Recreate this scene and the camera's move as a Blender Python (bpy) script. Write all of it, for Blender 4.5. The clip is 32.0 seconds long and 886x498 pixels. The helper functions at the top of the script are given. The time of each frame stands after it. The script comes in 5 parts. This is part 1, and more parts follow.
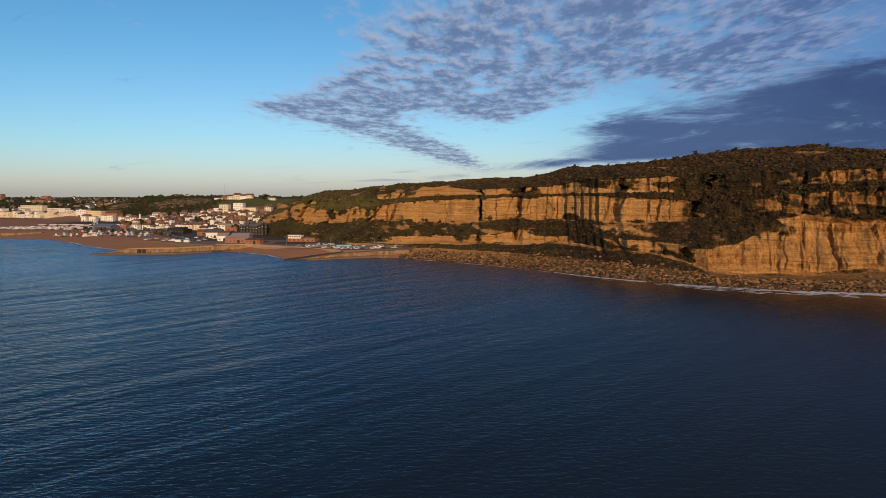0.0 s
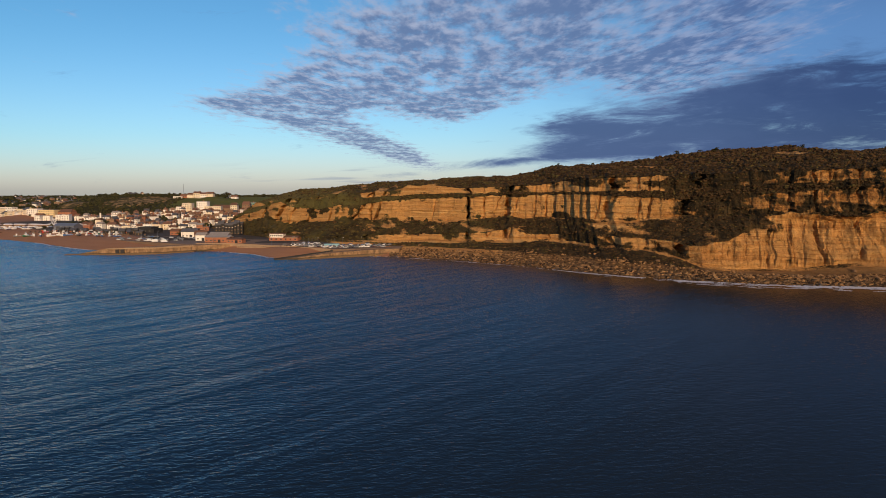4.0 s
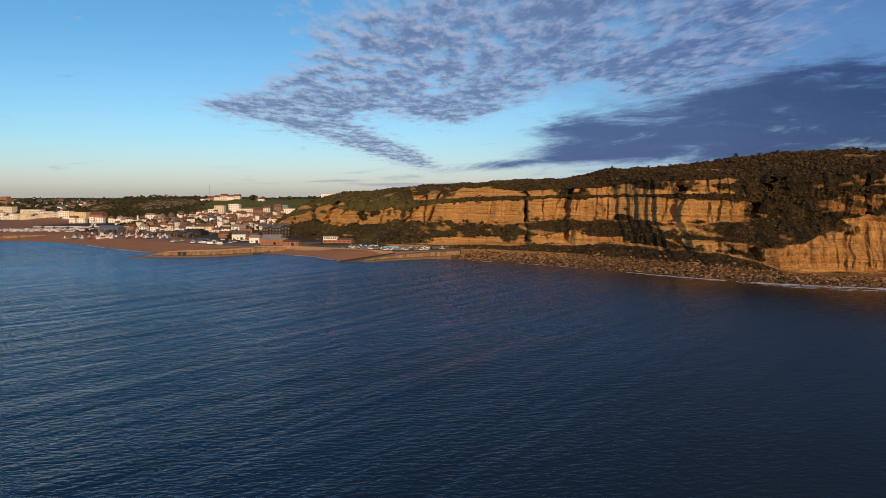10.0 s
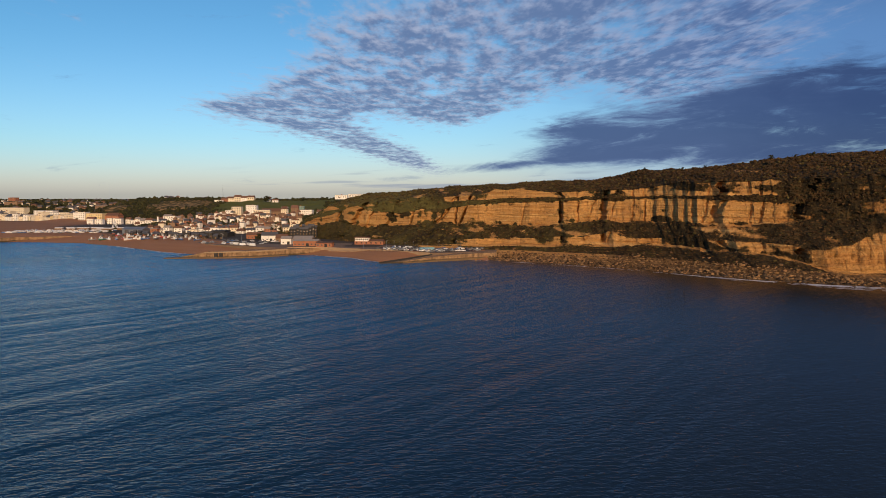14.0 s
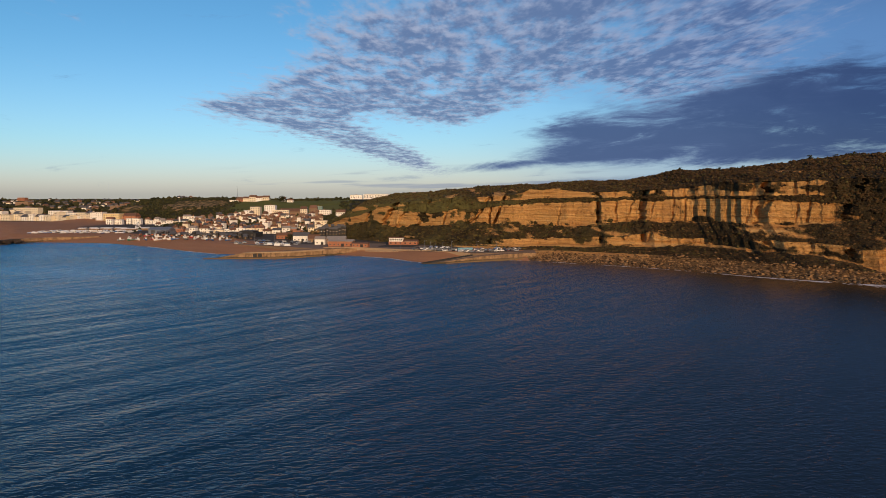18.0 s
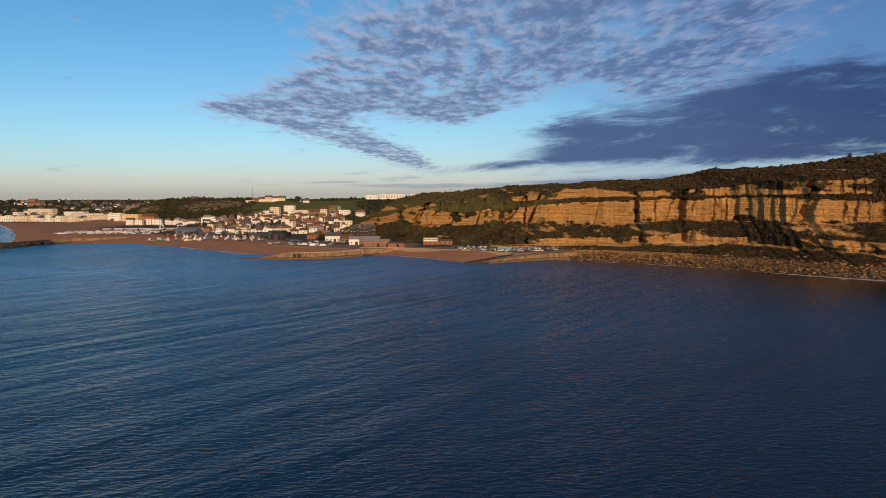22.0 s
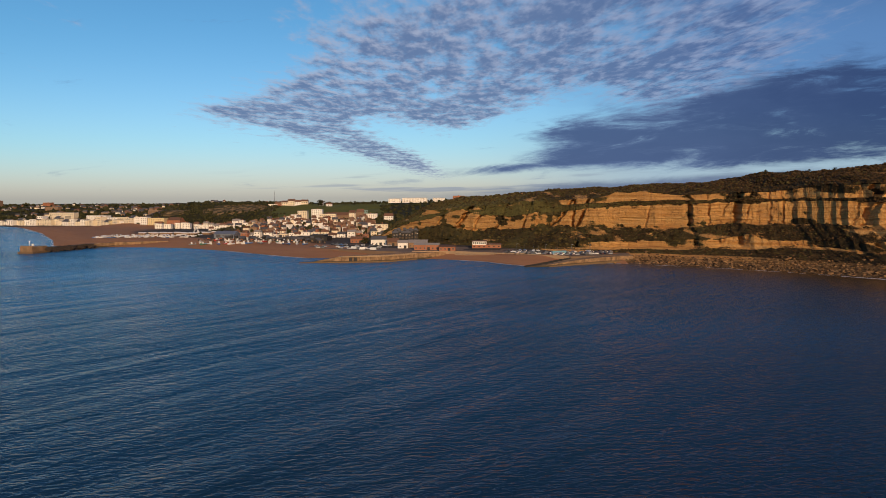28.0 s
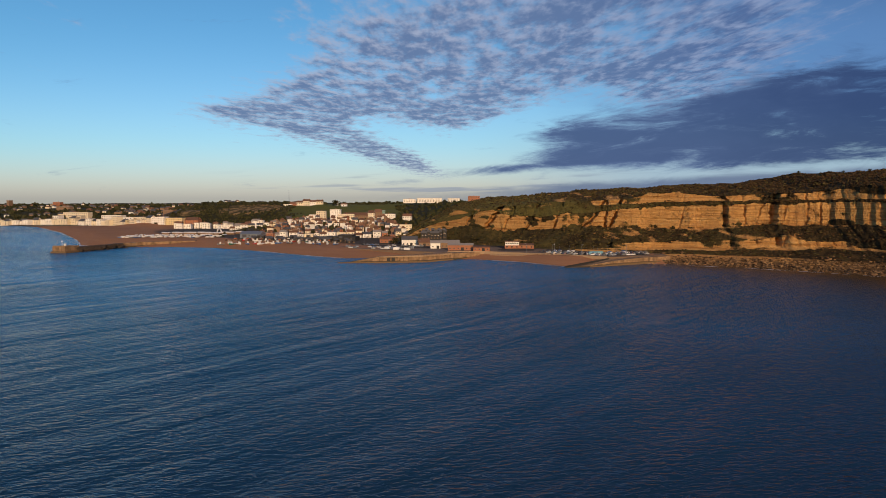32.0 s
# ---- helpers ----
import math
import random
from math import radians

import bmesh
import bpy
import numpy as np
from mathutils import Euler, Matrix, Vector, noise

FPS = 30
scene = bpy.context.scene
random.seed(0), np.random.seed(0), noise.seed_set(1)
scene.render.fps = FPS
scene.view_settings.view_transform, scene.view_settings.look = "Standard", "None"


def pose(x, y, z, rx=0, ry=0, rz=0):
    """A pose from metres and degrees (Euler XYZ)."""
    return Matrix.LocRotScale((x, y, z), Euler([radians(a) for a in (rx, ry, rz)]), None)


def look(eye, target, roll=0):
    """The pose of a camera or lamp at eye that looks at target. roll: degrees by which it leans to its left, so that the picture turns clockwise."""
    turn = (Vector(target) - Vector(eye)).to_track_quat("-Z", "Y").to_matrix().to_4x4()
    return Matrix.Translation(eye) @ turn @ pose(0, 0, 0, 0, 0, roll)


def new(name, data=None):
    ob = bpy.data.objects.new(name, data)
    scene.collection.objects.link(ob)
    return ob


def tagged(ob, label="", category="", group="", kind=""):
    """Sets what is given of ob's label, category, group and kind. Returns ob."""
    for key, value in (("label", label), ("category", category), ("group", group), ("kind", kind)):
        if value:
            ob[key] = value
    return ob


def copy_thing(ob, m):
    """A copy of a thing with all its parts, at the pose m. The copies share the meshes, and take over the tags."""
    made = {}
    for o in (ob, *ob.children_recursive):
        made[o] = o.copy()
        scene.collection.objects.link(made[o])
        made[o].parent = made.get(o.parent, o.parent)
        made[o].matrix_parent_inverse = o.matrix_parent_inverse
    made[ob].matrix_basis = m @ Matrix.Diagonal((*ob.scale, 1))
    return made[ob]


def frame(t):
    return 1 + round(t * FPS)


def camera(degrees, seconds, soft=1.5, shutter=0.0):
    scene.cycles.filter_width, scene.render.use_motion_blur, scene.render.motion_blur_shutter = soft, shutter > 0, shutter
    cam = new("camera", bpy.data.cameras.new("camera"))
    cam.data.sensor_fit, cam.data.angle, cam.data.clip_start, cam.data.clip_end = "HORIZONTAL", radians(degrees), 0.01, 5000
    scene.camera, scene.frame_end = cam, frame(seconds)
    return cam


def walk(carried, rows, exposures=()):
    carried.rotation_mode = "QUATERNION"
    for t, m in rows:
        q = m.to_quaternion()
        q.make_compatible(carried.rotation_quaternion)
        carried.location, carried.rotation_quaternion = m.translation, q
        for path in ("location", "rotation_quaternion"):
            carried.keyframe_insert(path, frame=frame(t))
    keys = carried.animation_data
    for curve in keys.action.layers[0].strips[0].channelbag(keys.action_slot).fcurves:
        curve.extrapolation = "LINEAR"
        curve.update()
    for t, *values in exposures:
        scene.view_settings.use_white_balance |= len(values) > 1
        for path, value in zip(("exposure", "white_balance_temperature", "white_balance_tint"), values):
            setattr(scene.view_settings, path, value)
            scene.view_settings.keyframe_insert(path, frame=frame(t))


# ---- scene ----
cam = camera(69.0, 32.0, soft=0.8)
# seconds, x, y, z, yaw, pitch, roll
PATH = [
    (0, 0.00, 0.00, 49.37, 4.107, -5.003, -0.090),
    (0.5, -3.86, -0.37, 49.35, 3.537, -5.003, -0.036),
    (1, -7.79, -0.77, 49.33, 2.983, -5.005, -0.035),
    (1.5, -11.69, -1.10, 49.34, 2.402, -5.048, -0.047),
    (2, -15.44, -1.33, 49.35, 1.777, -5.087, -0.032),
    (2.5, -19.13, -1.54, 49.34, 1.020, -5.123, -0.035),
    (4.5, -34.20, -2.60, 49.39, -0.342, -5.139, -0.035),
    (5, -37.98, -2.81, 49.45, -0.314, -5.131, -0.048),
    (6, -45.24, -3.14, 49.59, -0.242, -5.088, -0.042),
    (7, -52.56, -3.42, 49.65, -0.159, -5.055, -0.056),
    (8, -59.99, -3.79, 49.76, -0.066, -5.028, -0.060),
    (9, -67.44, -3.90, 49.79, 0.023, -5.023, -0.031),
    (10, -74.86, -3.84, 49.75, 0.055, -4.944, -0.056),
    (11, -82.29, -4.04, 49.73, 0.049, -4.925, 0.001),
    (12, -89.73, -4.10, 49.76, 0.028, -4.865, -0.029),
    (13, -97.02, -4.07, 49.79, -0.008, -4.844, 0.007),
    (13.5, -100.68, -4.10, 49.83, -0.024, -4.837, -0.003),
    (15.5, -115.70, -3.75, 50.19, -0.067, -4.834, -0.037),
    (16, -119.53, -3.60, 50.24, -0.035, -4.852, -0.051),
    (17, -127.49, -3.40, 50.28, -0.020, -4.854, -0.041),
    (18, -135.65, -3.35, 50.31, -0.087, -4.860, -0.048),
    (19, -143.79, -3.11, 50.29, -0.107, -4.858, -0.058),
    (20, -151.53, -3.02, 50.22, -0.097, -4.850, -0.049),
    (21, -158.97, -2.79, 50.12, -0.045, -4.830, -0.123),
    (22, -166.50, -2.49, 50.10, -0.050, -4.863, -0.211),
    (23, -173.92, -2.37, 50.10, -0.061, -4.852, -0.265),
    (24, -181.27, -2.32, 50.11, -0.038, -4.847, -0.261),
    (25, -188.23, -2.18, 50.14, 0.006, -4.796, -0.279),
    (25.5, -191.65, -2.22, 50.16, 0.035, -4.766, -0.319),
    (27.5, -205.99, -2.62, 50.39, 0.029, -4.611, -0.306),
    (28, -209.68, -2.76, 50.42, 0.027, -4.555, -0.265),
    (29, -217.09, -3.28, 50.51, -0.010, -4.533, -0.202),
    (30, -224.62, -3.70, 50.61, -0.041, -4.532, -0.192),
    (31, -232.16, -4.20, 50.68, -0.055, -4.540, -0.117),
    (32, -239.53, -4.52, 50.72, 0.000, -4.534, -0.160),
]


def eye_pose(x, y, z, yaw, pitch, roll):
    a, b = radians(yaw), radians(pitch)
    way = Vector((-math.sin(a) * math.cos(b), math.cos(a) * math.cos(b), math.sin(b)))
    return look((x, y, z), Vector((x, y, z)) + way * 10, roll)


walk(cam, [(t, eye_pose(*row)) for t, *row in PATH], [(0, -0.02), (2.5, 0.02), (6, 0.08), (12, 0.06), (20, 0.01), (32, -0.04)])

# ---------------------------------------------------------------- sky and sun
SUN_AZ, SUN_EL = radians(166), radians(16)      # azimuth clockwise from +y
SUN_DIR = Vector((math.sin(SUN_AZ) * math.cos(SUN_EL), math.cos(SUN_AZ) * math.cos(SUN_EL), math.sin(SUN_EL)))
scene.view_settings.exposure = 0.0


class Nodes:
    """Short-hand to write node arithmetic."""

    def __init__(self, tree):
        self.tree = tree

    def add(self, kind, **props):
        node = self.tree.nodes.new(kind)
        for key, value in props.items():
            if key == "op":
                node.operation = value
            elif key == "ramp":
                els = node.color_ramp.elements
                while len(els) < len(value):
                    els.new(0.5)
                for el, (at, col) in zip(els, value):
                    el.position, el.color = at, (*col, 1) if len(col) == 3 else col
            else:
                node.inputs[key].default_value = value
        return node

    def link(self, a, b):
        self.tree.links.new(a, b)

    def math(self, op, a, b=0.0, c=0.0, clamp=False):
        node = self.tree.nodes.new("ShaderNodeMath")
        node.operation, node.use_clamp = op, clamp
        for i, v in enumerate((a, b, c)):
            if isinstance(v, (int, float)):
                node.inputs[i].default_value = v
            else:
                self.link(v, node.inputs[i])
        return node.outputs[0]

    def smooth(self, v, lo, hi):
        node = self.tree.nodes.new("ShaderNodeMapRange")
        node.interpolation_type = "SMOOTHSTEP"
        self.link(v, node.inputs[0])
        node.inputs[1].default_value, node.inputs[2].default_value = lo, hi
        return node.outputs[0]

    def noise(self, vec, scale, detail=4.0, rough=0.55, distort=0.0):
        node = self.tree.nodes.new("ShaderNodeTexNoise")
        if vec is not None:
            self.link(vec, node.inputs["Vector"])
        node.inputs["Scale"].default_value, node.inputs["Detail"].default_value = scale, detail
        node.inputs["Roughness"].default_value, node.inputs["Distortion"].default_value = rough, distort
        return node.outputs["Fac"]

    def combine(self, x, y, z):
        node = self.tree.nodes.new("ShaderNodeCombineXYZ")
        for i, v in enumerate((x, y, z)):
            if isinstance(v, (int, float)):
                node.inputs[i].default_value = v
            else:
                self.link(v, node.inputs[i])
        return node.outputs[0]

    def mix(self, fac, a, b, mode="MIX"):
        node = self.tree.nodes.new("ShaderNodeMix")
        node.data_type, node.blend_type = "RGBA", mode
        for i, v in ((0, fac), (6, a), (7, b)):
            if isinstance(v, (int, float)):
                node.inputs[i].default_value = v
            elif isinstance(v, tuple):
                node.inputs[i].default_value = (*v, 1)
            else:
                self.link(v, node.inputs[i])
        return node.outputs[2]


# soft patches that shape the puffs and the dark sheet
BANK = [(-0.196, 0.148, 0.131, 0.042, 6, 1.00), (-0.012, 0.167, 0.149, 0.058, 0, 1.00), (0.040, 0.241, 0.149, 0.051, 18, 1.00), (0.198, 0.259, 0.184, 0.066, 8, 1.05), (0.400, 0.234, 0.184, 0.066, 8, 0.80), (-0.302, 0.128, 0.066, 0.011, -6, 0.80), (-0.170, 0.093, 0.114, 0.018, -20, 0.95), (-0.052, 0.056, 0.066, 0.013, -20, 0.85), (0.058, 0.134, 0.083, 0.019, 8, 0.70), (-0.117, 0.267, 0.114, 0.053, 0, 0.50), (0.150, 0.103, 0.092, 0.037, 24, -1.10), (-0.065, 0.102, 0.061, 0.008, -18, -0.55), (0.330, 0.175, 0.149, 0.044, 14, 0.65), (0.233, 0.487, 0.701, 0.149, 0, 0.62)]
SHEET = [(0.409, 0.092, 0.210, 0.037, 4, 1.00), (0.610, 0.120, 0.237, 0.070, 9, 1.20), (0.259, 0.105, 0.096, 0.021, 2, 0.75), (0.216, 0.060, 0.096, 0.015, 6, 0.75), (0.093, 0.044, 0.075, 0.007, 5, 0.80), (0.470, 0.145, 0.149, 0.035, 16, 0.55), (-0.060, 0.023, 0.044, 0.007, 2, 0.60)]


def build_sky():
    world = bpy.data.worlds.new("sky")
    scene.world = world
    world.use_nodes = True
    tree = world.node_tree
    tree.nodes.clear()
    n = Nodes(tree)
    sky = tree.nodes.new("ShaderNodeTexSky")
    sky.sky_type, sky.sun_disc = "NISHITA", False
    sky.sun_elevation, sky.sun_rotation = SUN_EL, SUN_AZ
    sky.air_density, sky.dust_density, sky.ozone_density = 1.0, 0.6, 2.0
    way = tree.nodes.new("ShaderNodeTexCoord").outputs["Generated"]
    sep = tree.nodes.new("ShaderNodeSeparateXYZ")
    n.link(way, sep.inputs[0])
    dx, dy, dz = sep.outputs
    ahead = n.math("MAXIMUM", dy, 0.12)
    u, v = n.math("DIVIDE", dx, ahead), n.math("DIVIDE", dz, ahead)
    up = n.math("MAXIMUM", dz, 0.015)
    px, py = n.math("DIVIDE", dx, up), n.math("DIVIDE", dy, up)
    # a flat layer of altocumulus seen in perspective
    flat = n.combine(px, n.math("MULTIPLY", py, 0.42), 0.0)
    puffs = n.noise(flat, 7.2, 3.5, 0.56, 0.15)
    lee = n.tree.nodes.new("ShaderNodeVectorMath")
    n.link(flat, lee.inputs[0])
    lee.inputs[1].default_value = (0.025, -0.040, 0.0)
    rim_light = n.math("SUBTRACT", puffs, n.noise(lee.outputs[0], 7.2, 3.5, 0.56, 0.15))
    fibre = n.noise(flat, 30.0, 3.0, 0.6, 0.2)
    large = n.noise(flat, 2.1, 3.0, 0.55, 0.2)
    plain_uv = n.combine(u, n.math("MULTIPLY", v, 3.0), 0.0)
    rag = n.math("SUBTRACT", n.noise(plain_uv, 7.0, 6.0, 0.62, 0.4), 0.5)
    wisp = n.noise(n.combine(n.math("MULTIPLY", u, 3.0), n.math("MULTIPLY", n.math("SUBTRACT", v, n.math("MULTIPLY", u, 0.07)), 15.0), 0.0), 2.6, 7.0, 0.64, 0.5)
    wisp_c = n.math("SUBTRACT", wisp, 0.5)

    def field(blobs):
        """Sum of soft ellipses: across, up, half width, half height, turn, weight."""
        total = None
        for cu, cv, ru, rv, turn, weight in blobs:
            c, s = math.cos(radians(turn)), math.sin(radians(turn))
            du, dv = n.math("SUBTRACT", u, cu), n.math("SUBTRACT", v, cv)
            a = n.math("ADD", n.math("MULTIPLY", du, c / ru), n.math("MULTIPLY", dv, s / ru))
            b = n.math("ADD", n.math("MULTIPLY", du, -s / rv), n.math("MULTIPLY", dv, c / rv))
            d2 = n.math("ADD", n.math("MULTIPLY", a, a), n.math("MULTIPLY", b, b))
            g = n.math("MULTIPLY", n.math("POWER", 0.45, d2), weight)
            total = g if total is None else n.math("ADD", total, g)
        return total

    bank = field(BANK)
    sheet = field(SHEET)
    form = n.math("ADD", n.math("MULTIPLY", n.math("SUBTRACT", puffs, 0.5), 1.45),
                  n.math("ADD", n.math("MULTIPLY", n.math("SUBTRACT", fibre, 0.5), 0.45), n.math("MULTIPLY", n.math("SUBTRACT", large, 0.5), 1.25)))
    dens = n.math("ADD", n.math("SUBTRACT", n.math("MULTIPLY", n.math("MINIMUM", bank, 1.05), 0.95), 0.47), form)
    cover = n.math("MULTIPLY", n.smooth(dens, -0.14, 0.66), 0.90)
    # puffs: bright where thin and on their sunward rims, grey-blue in the thick
    thick = n.smooth(n.math("SUBTRACT", dens, n.math("MULTIPLY", rim_light, 2.4)), 0.05, 0.85)
    lit_c = n.mix(n.smooth(u, -0.3, 0.5), (0.40, 0.43, 0.56), (0.27, 0.34, 0.53))
    body_c = n.mix(n.smooth(u, 0.0, 0.6), (0.128, 0.185, 0.345), (0.080, 0.140, 0.315))
    shade = n.mix(thick, lit_c, body_c)
    # dark sheet low on the right, above a strip of clear sky
    s_low = n.math("ADD", n.math("SUBTRACT", v, 0.021), n.math("MULTIPLY", u, -0.056))
    sheet_d = n.math("ADD", n.math("SUBTRACT", n.math("MINIMUM", sheet, 1.25), 0.50), n.math("ADD", n.math("MULTIPLY", wisp_c, 2.4), n.math("MULTIPLY", n.math("SUBTRACT", puffs, 0.5), 0.35)))
    sheet_m = n.math("MULTIPLY", n.smooth(sheet_d, -0.25, 0.60), n.smooth(n.math("ADD", s_low, n.math("MULTIPLY", wisp_c, 0.03)), -0.008, 0.006))
    sheet_c = n.mix(n.smooth(sheet_d, 0.1, 0.8), (0.125, 0.190, 0.36), (0.060, 0.102, 0.235))
    sheet_c = n.mix(n.smooth(n.math("ADD", u, n.math("MULTIPLY", rag, 0.3)), 0.25, 0.68), sheet_c, (0.036, 0.068, 0.175))
    # thin streaks near the horizon
    st = n.noise(n.combine(n.math("MULTIPLY", u, 2.0), n.math("MULTIPLY", n.math("SUBTRACT", v, n.math("MULTIPLY", u, 0.03)), 42.0), 0.3), 2.6, 4.0, 0.55)
    band = n.math("MULTIPLY", n.smooth(v, 0.001, 0.008), n.smooth(n.math("MULTIPLY", v, -1.0), -0.055, -0.02))
    streak = n.math("MULTIPLY", n.smooth(st, 0.55, 0.68), n.math("MULTIPLY", band, n.smooth(u, -0.45, -0.05)))
    streak_c = (0.24, 0.29, 0.40)
    tint = n.mix(n.smooth(v, 0.0, 0.10), (0.76, 0.79, 1.06), (0.61, 0.84, 1.06))
    tint = n.mix(n.smooth(v, 0.06, 0.30), tint, (0.44, 0.80, 1.0))
    tint = n.mix(n.smooth(v, 0.28, 0.75), tint, (0.34, 0.64, 0.90))
    bright = n.mix(1.0, n.mix(1.0, sky.outputs[0], (SKY, SKY, SKY), "MULTIPLY"), tint, "MULTIPLY")
    haze = n.math("MULTIPLY", n.smooth(u, 0.02, 0.35), n.math("SUBTRACT", 1.0, n.smooth(v, 0.06, 0.14)))
    bright = n.mix(n.math("MULTIPLY", haze, 0.75), bright, (0.34, 0.49, 0.63))
    veil = n.math("MULTIPLY", n.smooth(n.math("ADD", u, n.math("MULTIPLY", rag, 0.4)), 0.10, 0.62), n.smooth(v, 0.08, 0.15))
    col = n.mix(n.math("MULTIPLY", veil, 0.72), bright, (0.105, 0.205, 0.47))
    col = n.mix(n.math("MULTIPLY", n.math("MULTIPLY", n.smooth(u, 0.1, 0.5), n.smooth(v, 0.24, 0.42)), 0.75), col, (0.045, 0.085, 0.185))
    col = n.mix(n.math("MULTIPLY", streak, 0.6), col, streak_c)
    under = n.math("ADD", n.math("SUBTRACT", n.math("ADD", 0.013, n.math("MULTIPLY", u, 0.052)), v), n.math("MULTIPLY", wisp_c, 0.022))
    under = n.math("MULTIPLY", n.smooth(under, -0.004, 0.010), n.smooth(n.math("ADD", u, n.math("MULTIPLY", rag, 0.4)), -0.12, 0.20))
    col = n.mix(n.math("MULTIPLY", under, 0.85), col, (0.125, 0.170, 0.285))
    col = n.mix(cover, col, shade)
    col = n.mix(n.math("MULTIPLY", sheet_m, 0.95), col, sheet_c)
    bg = tree.nodes.new("ShaderNodeBackground")
    bg.inputs["Strength"].default_value = 1.0
    n.link(col, bg.inputs["Color"])
    out = tree.nodes.new("ShaderNodeOutputWorld")
    n.link(bg.outputs[0], out.inputs["Surface"])


SKY = 0.12
build_sky()
sun = new("sun", bpy.data.lights.new("sun", "SUN"))
sun.data.energy, sun.data.angle, sun.data.color = 3.7, radians(0.6), (1.0, 0.66, 0.36)
sun.matrix_world = look(SUN_DIR * 100, (0, 0, 0))


# ---------------------------------------------------------------- noise and mesh helpers
def lattice(ix, iy, seed):
    h = (ix.astype(np.int64) * 374761393 + iy.astype(np.int64) * 668265263 + seed * 974634533) & 0x7FFFFFFF
    h = ((h ^ (h >> 13)) * 1274126177) & 0x7FFFFFFF
    return ((h ^ (h >> 16)) & 0xFFFF) / 65535.0


def vnoise(x, y, seed=0):
    """Smooth value noise from -1 to 1."""
    x, y = np.broadcast_arrays(np.asarray(x, float), np.asarray(y, float))
    ix, iy = np.floor(x), np.floor(y)
    fx, fy = x - ix, y - iy
    fx, fy = fx * fx * (3 - 2 * fx), fy * fy * (3 - 2 * fy)
    a, b = lattice(ix, iy, seed), lattice(ix + 1, iy, seed)
    c, d = lattice(ix, iy + 1, seed), lattice(ix + 1, iy + 1, seed)
    return 2 * ((a * (1 - fx) + b * fx) * (1 - fy) + (c * (1 - fx) + d * fx) * fy) - 1


def fbm(x, y, seed=0, octaves=4):
    return sum(vnoise(np.asarray(x) * 2.0**o, np.asarray(y) * 2.0**o, seed + o) * 0.5**o for o in range(octaves))


def curve(*pairs):
    xs, ys = [p[0] for p in pairs], [p[1] for p in pairs]
    return lambda x: np.interp(x, xs, ys)


def step(x, lo, hi):
    k = np.clip((np.asarray(x, float) - lo) / (hi - lo), 0, 1)
    return k * k * (3 - 2 * k)


def mesh_from(name, verts, faces, smooth=True, attrs=(), mats=(), index=None):
    me = bpy.data.meshes.new(name)
    verts, faces = np.asarray(verts, np.float32), np.asarray(faces, np.int32)
    k = faces.shape[1]
    me.vertices.add(len(verts)), me.loops.add(faces.size), me.polygons.add(len(faces))
    me.vertices.foreach_set("co", verts.ravel())
    me.loops.foreach_set("vertex_index", faces.ravel())
    me.polygons.foreach_set("loop_start", np.arange(0, faces.size, k, dtype=np.int32))
    me.polygons.foreach_set("use_smooth", np.full(len(faces), smooth))
    if index is not None:
        me.polygons.foreach_set("material_index", np.asarray(index, np.int32))
    for key, values in attrs:
        me.attributes.new(key, "FLOAT", "POINT").data.foreach_set("value", np.asarray(values, np.float32).ravel())
    for m in mats:
        me.materials.append(m)
    me.update(calc_edges=True)
    return me


def grid_faces(rows, cols):
    a = (np.arange(rows - 1)[:, None] * cols + np.arange(cols - 1)).ravel()
    return np.stack([a, a + 1, a + cols + 1, a + cols], 1)


# ---------------------------------------------------------------- materials
def material(name):
    m = bpy.data.materials.new(name)
    m.use_nodes = True
    n = Nodes(m.node_tree)
    return m, n, m.node_tree.nodes["Principled BSDF"]


def coords(n):
    return n.tree.nodes.new("ShaderNodeNewGeometry").outputs["Position"]


def bump(n, bsdf, height, strength, distance):
    b = n.tree.nodes.new("ShaderNodeBump")
    b.inputs["Strength"].default_value, b.inputs["Distance"].default_value = strength, distance
    n.link(height, b.inputs["Height"])
    n.link(b.outputs[0], bsdf.inputs["Normal"])
    return b


def scaled(n, vec, x, y, z):
    m = n.tree.nodes.new("ShaderNodeVectorMath")
    m.operation = "MULTIPLY"
    n.link(vec, m.inputs[0])
    m.inputs[1].default_value = (x, y, z)
    return m.outputs[0]


def plain(name, color, rough=0.8, vary=0.18, scale=0.6, metal=0.0, rel=0.3, rand=0.0):
    """A surface of one paint or stuff, with stains at two scales."""
    m, n, b = material(name)
    at = coords(n)
    a, c = n.noise(at, scale, 4, 0.6), n.noise(at, scale * 9, 3, 0.6)
    k = n.math("ADD", n.math("MULTIPLY", n.math("SUBTRACT", a, 0.5), 2 * vary), n.math("MULTIPLY", n.math("SUBTRACT", c, 0.5), vary))
    if rand:
        info = n.tree.nodes.new("ShaderNodeObjectInfo").outputs["Random"]
        k = n.math("ADD", k, n.math("MULTIPLY", n.math("SUBTRACT", info, 0.5), rand))
    k = n.math("ADD", k, 1.0)
    col = n.mix(1.0, tuple(color), n.combine(k, k, k), "MULTIPLY")
    n.link(col, b.inputs["Base Color"])
    b.inputs["Roughness"].default_value, b.inputs["Metallic"].default_value = rough, metal
    if rel:
        bump(n, b, c, rel, 0.2)
    return m


